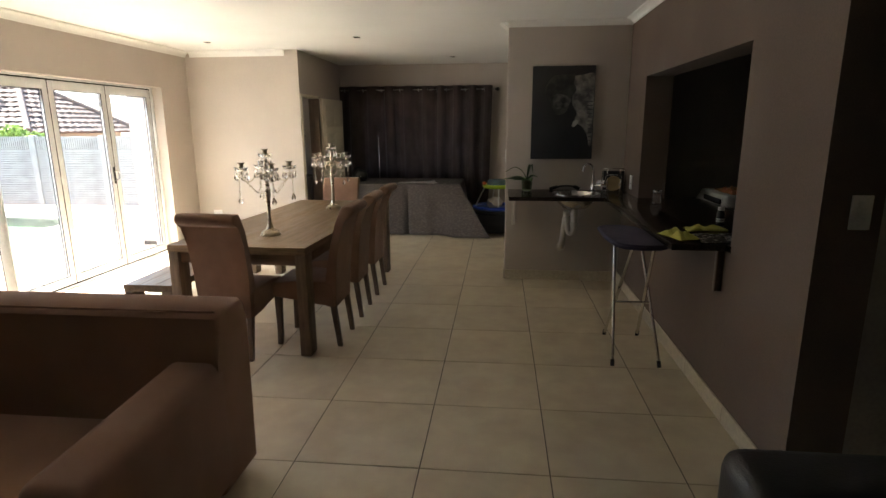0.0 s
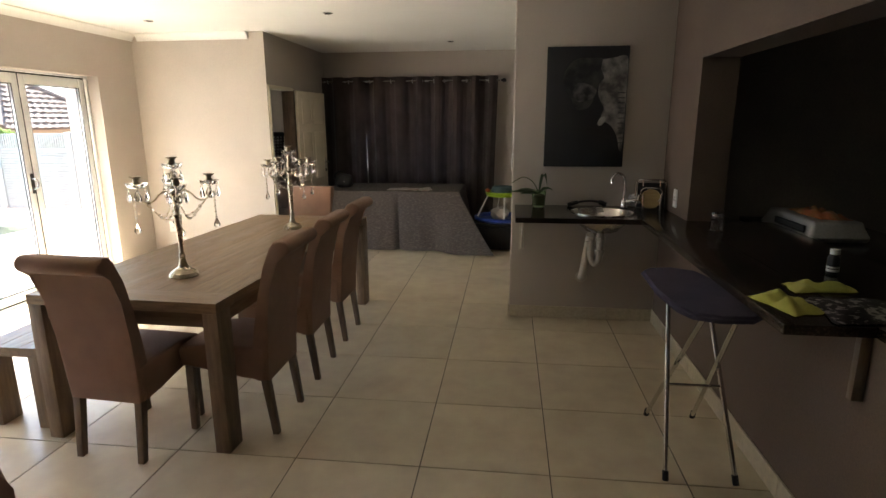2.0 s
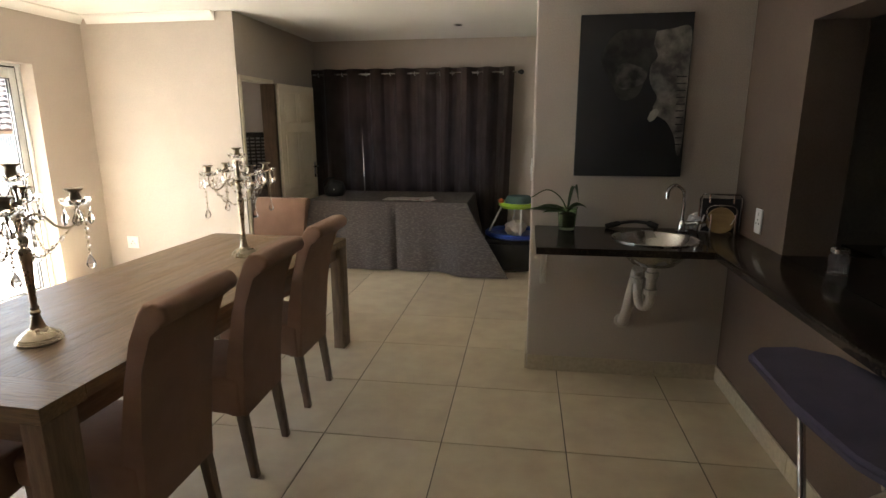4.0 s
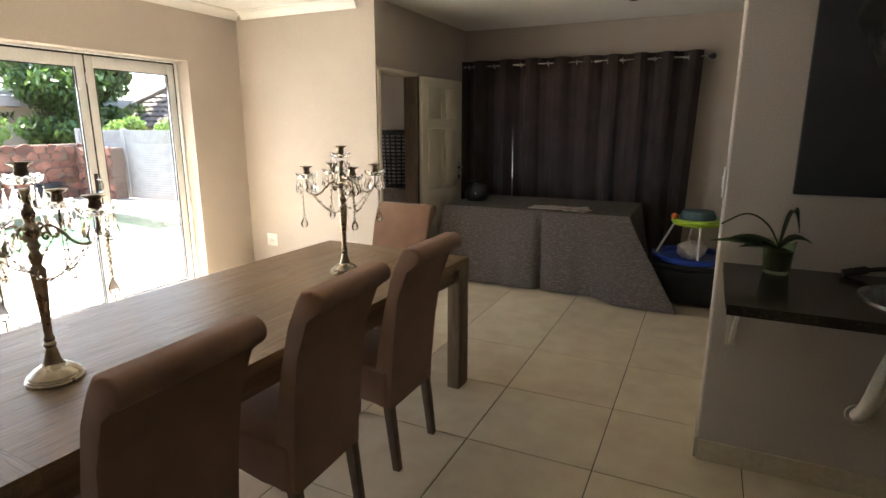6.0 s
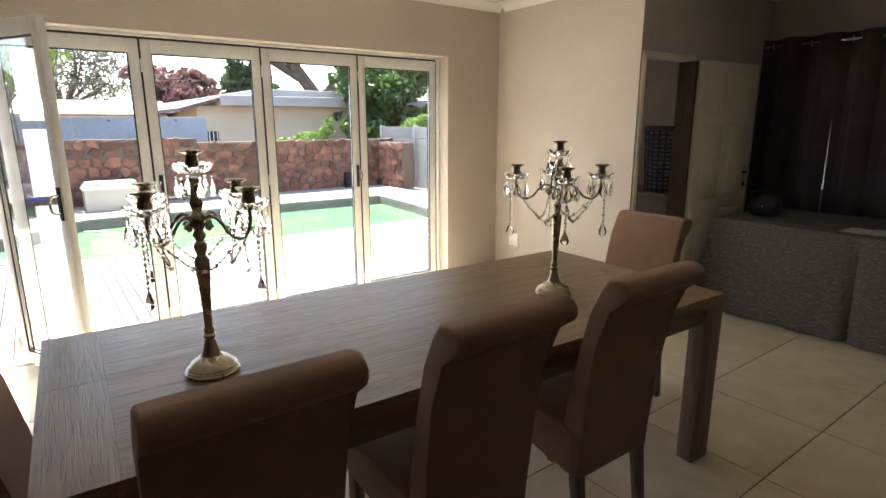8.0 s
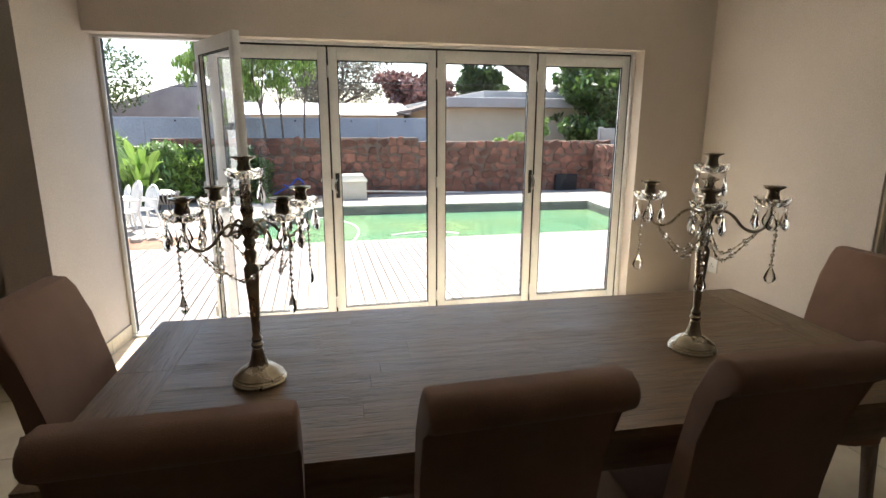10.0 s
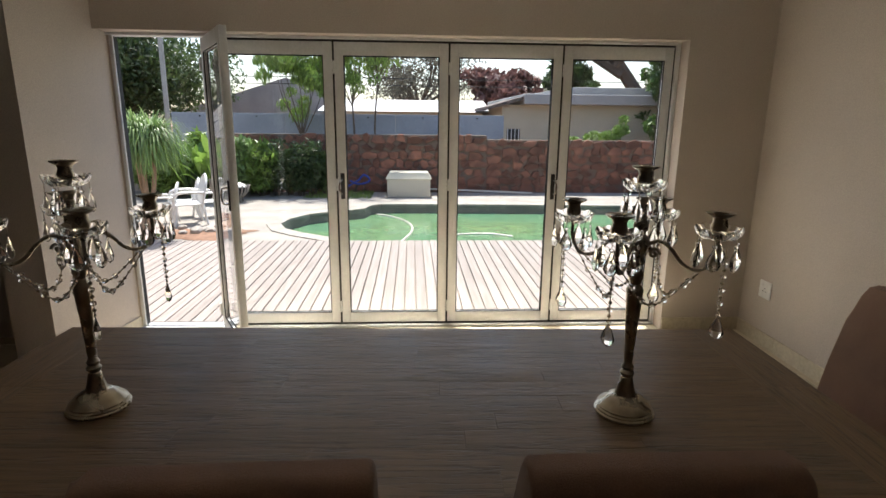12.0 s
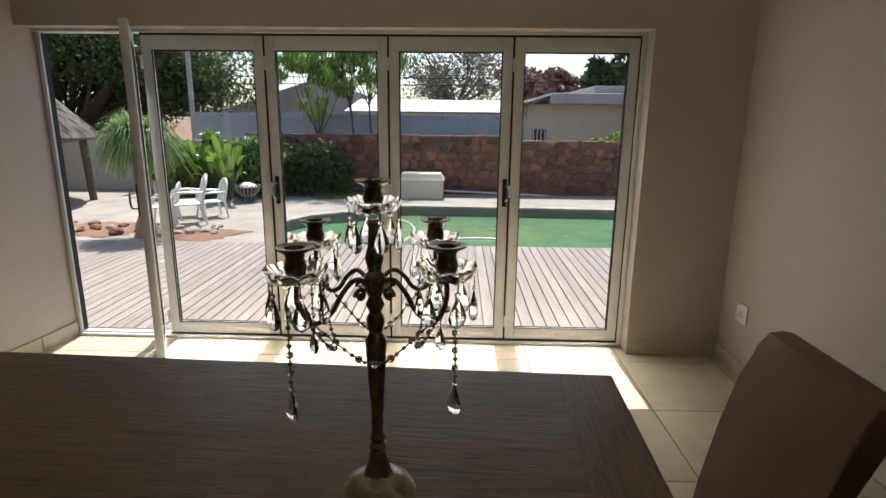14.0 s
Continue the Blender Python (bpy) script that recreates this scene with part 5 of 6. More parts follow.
def clump_plant(name, x, y, n, length, width, material, label, rise=(0.5, 1.0), stem=0.0, seed=0, category="shrub"):
    rng = random.Random(seed)
    t = thing(name, label, category, pose(x, y, GZ))
    st, bm = bmesh.new(), bmesh.new()
    for i in range(n):
        a = rng.uniform(0, 2 * math.pi)
        el = rng.uniform(*rise)
        d = Vector((math.cos(a) * math.cos(el), math.sin(a) * math.cos(el), math.sin(el)))
        s = stem * rng.uniform(0.4, 1.1)
        base = d * s
        tip = base + Vector((d.x, d.y, d.z * rng.uniform(0.1, 0.8))) * length * rng.uniform(0.7, 1.2)
        if s > 0.05:
            tube([(0.02 * d.x, 0.02 * d.y, 0), base], 0.012, 5, st)
        blade_leaf(bm, base, tip, width * rng.uniform(0.7, 1.2), length * rng.uniform(0.02, 0.18))
    if stem > 0:
        part("stem", st, M_LEAF, t)
    else:
        st.free()
    lv = part("foliage", bm, material, t, smooth=False)
    return t


def leafy_shrub(name, x, y, h, w, size, material, n, label, seed, stretch=2.2):
    """Upright twigs from the ground, with leaves crowded round their outer halves."""
    rng = random.Random(seed)
    t = thing(name, label, "shrub", pose(x, y, GZ))
    bm, spots = bmesh.new(), []
    for i in range(11):
        a, k = rng.uniform(0, 6.28), rng.uniform(0.3, 1.0)
        tip = Vector((math.cos(a) * w * k, math.sin(a) * w * k, h * rng.uniform(0.72, 1.0) * (1 - 0.3 * k * k)))
        limb(bm, (0.05 * math.cos(a), 0.05 * math.sin(a), 0), tip, 0.012, 0.005, 0.2, rng)
        for f, r in ((0.35, 0.20), (0.65, 0.19), (0.93, 0.14)):
            spots.append((tip.x * f, tip.y * f, tip.z * f, r * rng.uniform(0.8, 1.3)))
    part("stem", bm, M_BARK, t)
    leaves("foliage", spots, size, material, t, n, stretch, 0.15, seed)
    return t


rs = random.Random(4)
for i in range(10):
    yy = -1.0 + 2.6 * i / 10 + rs.uniform(-0.12, 0.12)
    leafy_shrub("shrub", -12.15 + rs.uniform(-0.4, 0.45), yy, 1.12 + rs.uniform(0, 0.35), 0.40, 0.055, (M_LEAF_LIGHT, M_PALM, M_LEAF_LIGHT)[i % 3],
                2300, "broad-leaved green garden shrub by the wall", 100 + i, 4.2)
for x, y in ((-11.4, 0.5), (-11.5, 0.18), (-11.3, 0.78), (-12.05, -0.9)):
    clump_plant("strelitzia", x, y, 26, 0.7, 0.17, M_PADDLE, "tall plant with pale green paddle leaves", (1.15, 1.53), 0.8, int(40 - y * 10), "plant")
for i in range(6):
    leafy_shrub("fine_shrub", -12.3 + rs.uniform(-0.15, 0.2), 1.45 + i * 0.25, 1.1 + rs.uniform(-0.1, 0.2), 0.24, 0.035, (M_LEAF_DARK, M_LEAF_DARK, M_LEAF)[i % 3],
                2600, "fine-leaved dark shrub against the stone wall", 140 + i, 3.2)
wb = thing("wall_bush", "small pale green bush growing over the stone wall", "shrub", pose(-13.2, 8.78, GZ))
part("stem", tube([(0, 0, 0), (0, 0, 1.2)], 0.03, 6), M_BARK, wb)
leaves("foliage", [(0, 0, 1.15, 0.3), (0, 0.35, 1.2, 0.25), (0, -0.5, 1.08, 0.22), (0, 0.6, 1.4, 0.2), (0, 0.65, 1.65, 0.12)], 0.04, M_LEAF_LIGHT, wb, 2600, seed=5)
fb = thing("fence_bush", "straggling green bush showing over the precast fence", "shrub", pose(-10, 11.8, GZ))
part("stem", tube([(0, 0, 0), (0, 0, 1.3)], 0.04, 6), M_BARK, fb)
leaves("foliage", [(x, 0.2 * math.sin(x * 3), 1.45 + 0.12 * math.sin(2.3 * x), 0.3) for x in (-3.3, -3.0, -2.6, -2.3, -1.5, -1.3, -0.5)], 0.06, M_LEAF_LIGHT, fb, 3200, seed=6)

M_CAUDEX = mat("palm bark", (0.33, 0.225, 0.15), (0.22, 0.15, 0.10), rough=0.95, scale=9, fine=50, bump=0.5)
pp = thing("ponytail_palm", "ponytail palm with swollen base and drooping green crown", "palm", pose(-7.95, 1.0, GZ))
bm = lathe([(0.17, 0.0), (0.175, 0.05), (0.14, 0.15), (0.095, 0.26), (0.06, 0.36), (0.04, 0.42), (0.02, 0.45)], 20)
for v in bm.verts:
    v.co.xy *= 1 + 0.55 * noise.noise(v.co * 7)
part("base", bm, M_CAUDEX, pp, "swollen lumpy red-brown trunk base")
crowns = [(-0.05, -0.13, 1.22), (0.0, 0.15, 1.27), (0.08, 0.0, 1.25)]
for cx, cy, cz in crowns:
    part("trunk", tube(curve([(0, 0, 0.33), (cx * 0.5, cy * 0.6, 0.7), (cx, cy, cz)], 5), [0.036 - 0.0009 * i for i in range(11)], 8), M_CAUDEX, pp)
bm = bmesh.new()
rp_ = random.Random(9)
for cx, cy, cz in crowns:
    for i in range(420):
        a, el, ln = rp_.uniform(0, 2 * math.pi), math.asin(rp_.uniform(-0.5, 0.97)), rp_.uniform(0.34, 0.54)
        c0, d = Vector((cx, cy, cz)), Vector((math.cos(a), math.sin(a), 0))
        way, sag = d * math.cos(el) * ln + Vector((0, 0, math.sin(el) * ln)), Vector((0, 0, rp_.uniform(0.12, 0.26) * math.cos(el)))
        pts = curve([c0, c0 + way * 0.45 + sag * 0.5, c0 + way * 0.8 + sag * 0.2, c0 + way * 1.05 - sag], 3)
        side = d.cross(Vector((0, 0, 1))) * 0.014
        vs = [(bm.verts.new(p - side * (1 - 0.9 * k / len(pts))), bm.verts.new(p + side * (1 - 0.9 * k / len(pts)))) for k, p in enumerate(pts)]
        for r, s in zip(vs, vs[1:]):
            bm.faces.new((r[0], r[1], s[1], s[0]))
part("crown", bm, M_PALM, pp, "drooping strap-like green leaves", smooth=False)

# thatched shelter
M_THATCH = mat("weathered thatch", (0.15, 0.13, 0.11), (0.085, 0.073, 0.062), rough=1, scale=10, fine=60, bump=0.8, stretch=(1, 1, 0.3))
lp = thing("thatched_shelter", "round garden shelter with grey thatch on timber posts", "shelter", pose(-10.15, -3.65, GZ) @ Matrix.Diagonal((1, 1, 0.95, 1)))
bm = lathe([(2.2, 1.22), (2.25, 1.3), (2.17, 1.45), (1.6, 2.05), (0.8, 2.85), (0.12, 3.5), (0.02, 3.52)], 40)
for v in bm.verts:
    v.co += Vector((random.uniform(-1, 1), random.uniform(-1, 1), random.uniform(-1, 1))) * 0.03
part("roof", bm, M_THATCH, lp)
st = bmesh.new()
for i in range(1400):
    a, k = random.uniform(0, 2 * math.pi), random.random()
    r, z = 2.2 - 2.05 * k, 1.42 + 2.05 * k
    p = Vector((r * math.cos(a), r * math.sin(a), z))
    d = Vector((math.cos(a) * 0.14, math.sin(a) * 0.14, -0.1 - 0.06 * random.random()))
    tube([p, p + d], [0.012, 0.004], 4, st)
tagged(part("straw", st, M_THATCH, lp), kind="stuff")
for a in (66, 120, 180, 240, 310):
    r = 2.05
    part("post", tube([(r * math.cos(radians(a)), r * math.sin(radians(a)), 0), (r * math.cos(radians(a)) * 0.97, r * math.sin(radians(a)) * 0.97, 1.45)], 0.07, 9), M_BARK, lp)


def garden_chair():
    c = thing("garden_chair", "white moulded plastic garden armchair", "chair", group="chairs by the pool")
    part("seat", box(-0.24, 0.24, -0.02, 0.44, 0.36, 0.385, bevel=0.01), M_PLASTIC, c)
    bm = bmesh.new()
    for i in range(6):
        x = -0.19 + 0.076 * i
        tube([(x, -0.01, 0.38), (x * 1.03, -0.06, 0.62), (x * 0.95, -0.13, 0.84 - 0.02 * abs(i - 2.5))], 0.02, 6, bm)
    bk = part("backrest", bm, M_PLASTIC, c)
    part("top_rail", tube(curve([(-0.25, -0.02, 0.38), (-0.24, -0.1, 0.74), (0, -0.14, 0.88), (0.24, -0.1, 0.74), (0.25, -0.02, 0.38)], 5), 0.024, 7), M_PLASTIC, bk)
    for s in (-1, 1):
        part("arm", tube(curve([(s * 0.25, -0.05, 0.58), (s * 0.29, 0.2, 0.6), (s * 0.28, 0.42, 0.57), (s * 0.26, 0.46, 0.38)], 4), 0.024, 7), M_PLASTIC, c)
        for y, o in ((-0.02, -0.06), (0.42, 0.05)):
            part("leg", tube([(s * 0.24, y, 0.37), (s * 0.27, y + o, 0)], [0.03, 0.022], 8), M_PLASTIC, c)
    return c


gc = garden_chair()
gc.matrix_basis = pose(-9.0, 1.26, GZ + 0.001, 0, 0, -150) @ Matrix.Scale(0.84, 4)
for x, y, a in ((-8.95, 0.88, -162), (-9.6, 1.32, -140), (-9.6, 0.95, -155)):
    copy_thing(gc, pose(x, y, GZ + 0.001, 0, 0, a) @ Matrix.Scale(0.84, 4))

fp = thing("fire_basket", "rusty slatted iron fire basket holding pale ash", "fire pit", pose(-11.2, 1.17, GZ) @ Matrix.Scale(0.8, 4))
for i in range(18):
    a = 2 * math.pi * i / 18
    part("slat", tube([(0.13 * math.cos(a), 0.13 * math.sin(a), 0.14), (0.24 * math.cos(a), 0.24 * math.sin(a), 0.25), (0.29 * math.cos(a), 0.29 * math.sin(a), 0.42)], 0.017, 5), M_PAVE, fp)
part("bowl", lathe([(0.02, 0.13), (0.12, 0.14), (0.20, 0.24), (0.25, 0.37), (0.02, 0.36)], 18), M_GASKET, fp, "black iron bowl")
bm = lathe([(0.23, 0.372), (0.2, 0.41), (0.12, 0.46), (0.02, 0.48)], 16)
for v in bm.verts:
    v.co.z += 0.03 * noise.noise(v.co * 14)
part("ash", bm, M_PLASTIC, fp, "heap of pale ash")
for a in (30, 150, 270):
    part("foot", tube([(0.12 * math.cos(radians(a)), 0.12 * math.sin(radians(a)), 0.15), (0.16 * math.cos(radians(a)), 0.16 * math.sin(radians(a)), 0)], 0.015, 6), M_BARK, fp)

M_BOXC = mat("cream painted board", (0.60, 0.55, 0.43), (0.53, 0.48, 0.38), rough=0.7, scale=4)
pb = thing("pump_box", "cream painted pool pump box with a sloped lid", "box", pose(-12.55, 4.02, GZ))
part("body", box(0, 0.65, 0, 0.90, 0.001, 0.38, bevel=0.01), M_BOXC, pb)
bm = box(-0.03, 0.68, -0.03, 0.93, 0.381, 0.51, bevel=0.006)
for v in bm.verts:
    if v.co.z > 0.47:
        v.co.x, v.co.y = 0.325 + (v.co.x - 0.325) * 0.8, 0.45 + (v.co.y - 0.45) * 0.84
part("lid", bm, M_BOXC, pb)
solid("pool_pole", tube([(-12.4, 4.9, GZ + 0.12), (-12.45, 7.2, GZ + 0.03)], 0.02, 7), M_PVC, "white telescopic pool pole lying by the wall", "pole")
M_BLUE = mat("blue plastic", (0.03, 0.06, 0.32), rough=0.4)
solid("pool_net", tube(curve([(-12.35, 3.0, GZ + 0.1), (-12.4, 3.35, GZ + 0.28), (-12.4, 3.5, GZ + 0.42), (-12.4, 3.62, GZ + 0.3), (-12.38, 3.4, GZ + 0.22), (-12.35, 3.2, GZ + 0.3)], 5), 0.022, 7), M_BLUE, "blue pool net hoop beside the pump box", "pool net")
rk = random.Random(12)
for x, y, r, lab in ((-8.15, 1.55, 0.5, "patch of bare red soil beside the deck"), (-8.35, 0.1, 0.6, "patch of bare red soil round the palm")):
    bm = lathe([(r, -0.008), (r * 0.93, 0.004), (r * 0.75, 0.012), (r * 0.5, 0.02), (r * 0.25, 0.016), (0.02, 0.02)], 60)
    for v in bm.verts:
        d = v.co.xy.normalized()
        k = 1 + 0.6 * noise.noise(Vector((d.x * 1.1 + x, d.y * 1.1, y))) + 0.3 * noise.noise(Vector((d.x * 5, d.y * 5, x)))
        v.co.x, v.co.y = v.co.x * k, v.co.y * k * 1.3
        v.co.z += 0.02 * noise.noise(v.co * 9) * (v.co.z > 0)
    solid("soil_bed", bm, M_SOIL, lab, "soil", "structure").matrix_basis = pose(x, y, GZ + 0.012)
for i in range(34):
    bm = bmesh.new()
    bmesh.ops.create_icosphere(bm, subdivisions=2, radius=rk.uniform(0.03, 0.10))
    for v in bm.verts:
        v.co = v.co * rk.uniform(0.82, 1.1)
        v.co.z *= 0.6
    solid("rock", bm, M_STONE if i % 2 else M_PAVE, "loose rough garden rock on the soil", "rock", smooth=False).matrix_basis = pose(-8.0 - rk.uniform(0, 0.7), rk.uniform(-0.8, 1.9), GZ + 0.045)
gr = bmesh.new()
for i in range(1800):
    x, y = -12.3 + rk.uniform(-0.4, 0.6), 2.3 + rk.uniform(0, 1.4)
    a = rk.uniform(0, 6.3)
    h, w = rk.uniform(0.03, 0.09), 0.006
    dx, dy = math.cos(a) * w, math.sin(a) * w
    gr.faces.new([gr.verts.new(p) for p in ((x - dx, y - dy, GZ), (x + dx, y + dy, GZ), (x + rk.uniform(-0.03, 0.03), y + rk.uniform(-0.03, 0.03), GZ + h))])
solid("grass", gr, M_LEAF_LIGHT, "tufts of grass at the foot of the stone wall", "grass", "stuff", smooth=False)

solid("utility_pole", tube([(-15.3, -1.74, GZ), (-15.3, -1.70, 7.0)], 0.062, 9), M_CONCRETE, "grey roadside utility pole", "pole")
for z in (2.75, 3.0):
    solid("power_line", tube([(-22, -40, z + 0.3), (-22, -5, z), (-22, 15, z - 0.05), (-22, 45, z + 0.3)], 0.014, 5), M_GASKET, "black overhead power line", "cable")


# ---- sink counter and hatch ----
CZ = 0.93
SX, SY, SR = 0.665, 5.07, 0.205
counter = thing("granite_counter", "polished black granite counter along the partition and through the hatch", "worktop")


def slab_with_hole(x0, x1, y0, y1, z0, z1, cx, cy, r):
    bm = bmesh.new()
    rings = []
    for z in (z0, z1):
        outer = [bm.verts.new((x, y, z)) for x, y in ((x0, y0), (x1, y0), (x1, y1), (x0, y1))]
        inner = [bm.verts.new((cx + r * math.cos(i * math.pi / 16), cy + r * math.sin(i * math.pi / 16), z)) for i in range(32)]
        edges = []
        for loop in (outer, inner):
            edges += [bm.edges.new((loop[i], loop[(i + 1) % len(loop)])) for i in range(len(loop))]
        bmesh.ops.triangle_fill(bm, edges=edges, use_beauty=True)
        rings.append((outer, inner))
    for k in (0, 1):
        a, b = rings[0][k], rings[1][k]
        for i in range(len(a)):
            bm.faces.new((a[i], a[(i + 1) % len(a)], b[(i + 1) % len(a)], b[i]))
    return bm


part("sink_top", slab_with_hole(0.045, 0.879, 4.78, 5.398, CZ - 0.035, CZ, SX, SY, SR), M_GRANITE, counter, smooth=False)
part("hatch_top", box(0.8795, XR - 0.002, 2.83, 5.385, CZ - 0.035, CZ + 0.0005, bevel=0.003), M_GRANITE, counter)
part("hatch_sill", box(XR - 0.0015, XK + 0.3, 2.77, 4.76, CZ - 0.034, CZ + 0.0005), M_GRANITE, counter)
bm = box(0.085, 0.125, 5.02, 5.398, CZ - 0.042, CZ - 0.036)
box(0.085, 0.125, 5.392, 5.398, CZ - 0.36, CZ - 0.043, bm=bm)
tube([(0.105, 5.04, CZ - 0.045), (0.105, 5.21, CZ - 0.19), (0.105, 5.388, CZ - 0.345)], 0.009, 8, bm)
part("bracket", bm, M_PVC, counter, "pale open metal bracket")
part("bracket", box(1.122, XR - 0.002, 2.84, 2.868, CZ - 0.26, CZ - 0.036, bevel=0.002), M_LEG, counter, "dark timber bracket")

sink = thing("sink", "round stainless steel basin set in the black counter", "sink", pose(SX, SY, CZ))
part("basin", lathe([(SR + 0.012, 0.001), (SR + 0.012, 0.006), (SR + 0.004, 0.007), (SR - 0.006, 0.003), (SR - 0.012, -0.02), (SR - 0.045, -0.075), (SR - 0.10, -0.125), (0.03, -0.145),
                     (0.03, -0.15), (SR - 0.095, -0.132), (SR - 0.038, -0.08), (SR - 0.004, -0.02), (SR - 0.002, 0.0)], 40, close=False), M_STEEL, sink)
part("plug_hole", lathe([(0.031, -0.1445), (0.026, -0.147), (0.004, -0.1475)], 16), M_GASKET, sink)
trap = thing("drain_pipe", "white plastic drain pipe with a bend under the sink", "pipe")
part("tail_pipe", tube([(SX, SY, CZ - 0.15), (SX, SY, 0.62)], 0.026, 14), M_PVC, trap)
part("bend", tube(curve([(SX, SY, 0.63), (SX - 0.004, SY, 0.575), (SX - 0.03, SY + 0.008, 0.55), (SX - 0.055, SY + 0.018, 0.58), (SX - 0.062, SY + 0.03, 0.66), (SX - 0.064, SY + 0.045, 0.71)], 5), 0.024, 14), M_PVC, trap)
part("waste_pipe", tube(curve([(SX - 0.066, SY + 0.04, 0.755), (SX - 0.068, SY + 0.07, 0.70), (SX - 0.072, SY + 0.13, 0.6), (SX - 0.076, SY + 0.23, 0.43), (SX - 0.078, 5.385, 0.355)], 5), 0.03, 14), M_PVC, trap)
for z, x, y in ((0.735, SX, SY), (0.64, SX, SY), (0.69, SX - 0.066, SY + 0.05)):
    part("collar", moved(lathe([(0.027, -0.017), (0.035, -0.014), (0.035, 0.014), (0.027, 0.017)], 16), Matrix.Translation((x, y, z))), M_PVC, trap)
part("wall_flange", moved(lathe([(0.03, 0), (0.046, 0.002), (0.044, 0.012), (0.03, 0.014)], 16), pose(SX - 0.078, 5.398, 0.355, 90, 0, 0)), M_PVC, trap)

tap = thing("tap", "chrome swan-neck tap with a cross handle", "tap", pose(0.855, 5.29, CZ) @ Matrix.Scale(1.12, 4))
part("base", lathe([(0.03, 0.0005), (0.03, 0.008), (0.022, 0.012), (0.02, 0.05), (0.012, 0.06)], 20), M_CHROME, tap)
part("spout", tube(curve([(0, 0, 0.05), (0, 0, 0.17), (-0.015, -0.01, 0.215), (-0.05, -0.02, 0.235), (-0.085, -0.035, 0.215), (-0.092, -0.04, 0.17)], 6), 0.0095, 12), M_CHROME, tap)
hd = part("handle", tube([(0.015, -0.01, 0.045), (0.075, -0.055, 0.06)], 0.011, 10), M_CHROME, tap)
for d in (-0.036, 0.036):
    part("spoke", tube([(0.075, -0.055, 0.06), (0.075 + d * 0.3, -0.055 + d * 0.2, 0.06 + d)], 0.008, 8), M_CHROME, hd)
    part("spoke", tube([(0.075, -0.055, 0.06), (0.075 + d * 0.75, -0.055 + d * 0.6, 0.06)], 0.008, 8), M_CHROME, hd)
solid("sprayer_hose", tube(curve([(0.45, 5.345, CZ + 0.012), (0.52, 5.35, CZ + 0.03), (0.60, 5.355, CZ + 0.042), (0.68, 5.36, CZ + 0.035), (0.74, 5.36, CZ + 0.014)], 6), [0.016] * 7 + [0.009] * 12 + [0.018] * 6, 8),
      M_GASKET, "black rubber hose lying behind the sink", "hose")
M_BAG = mat("thin clear plastic bag", (0.62, 0.62, 0.60), (0.5, 0.5, 0.49), rough=0.3, scale=12, fine=60, bump=0.4)
bm = bmesh.new()
bmesh.ops.create_icosphere(bm, subdivisions=3, radius=0.085)
for v in bm.verts:
    v.co = v.co * (0.8 + 0.35 * noise.noise(v.co * 22)) + v.co * 0.15 * noise.noise(v.co * 60)
    v.co.z = max(v.co.z * 0.85 + 0.06, 0.0)
solid("plastic_bag", bm, M_BAG, "crumpled pale plastic bag on the counter", "bag", smooth=False).matrix_basis = pose(0.975, 5.33, CZ + 0.001)

rack = thing("dish_rack", "chrome wire stand holding a dark tray and a wooden board", "rack", pose(1.035, 5.22, CZ + 0.001, 0, 0, -8))
fr_pts = [(-0.105, 0.05, 0.0), (-0.105, 0.05, 0.19), (-0.09, 0.05, 0.215), (0.09, 0.05, 0.215), (0.105, 0.05, 0.19), (0.105, 0.05, 0.0)]
part("frame", tube(fr_pts, 0.0055, 8), M_CHROME, rack)
for x in (-0.06, 0.06):
    part("prong", tube([(x, -0.05, 0.0), (x, -0.045, 0.12)], 0.0055, 8), M_CHROME, rack)
    part("prong", tube([(x, 0.03, 0.17), (x, 0.03, 0.215)], 0.005, 8), M_CHROME, rack)
    part("runner", tube([(x, -0.05, 0.006), (x, 0.05, 0.006)], 0.005, 8), M_CHROME, rack)
part("hoop", tube(curve([(-0.05, 0.0, 0.06), (-0.075, 0.0, 0.12), (-0.055, 0.0, 0.155), (0, 0.0, 0.16), (0.055, 0.0, 0.155), (0.075, 0.0, 0.12), (0.05, 0.0, 0.06)], 5), 0.004, 8), M_CHROME, rack)
solid("serving_tray", box(-0.095, 0.095, 0.034, 0.042, 0.012, 0.195, bevel=0.003), M_LEATHER, "dark rectangular tray standing in the rack", "tray").matrix_basis = pose(1.035, 5.22, CZ + 0.001, 0, 0, -8)
bm = moved(lathe([(0.07, -0.006), (0.073, 0.0), (0.07, 0.006), (0.01, 0.006)], 24), pose(0, 0.018, 0.075, 90, 0, 0))
solid("wooden_board", bm, mat("pale board wood", (0.42, 0.30, 0.14), (0.34, 0.235, 0.11), rough=0.5, scale=6, stretch=(1, 6, 8)), "round pale wooden board standing in the rack", "board").matrix_basis = pose(1.035, 5.22, CZ + 0.003, 0, 0, -8)

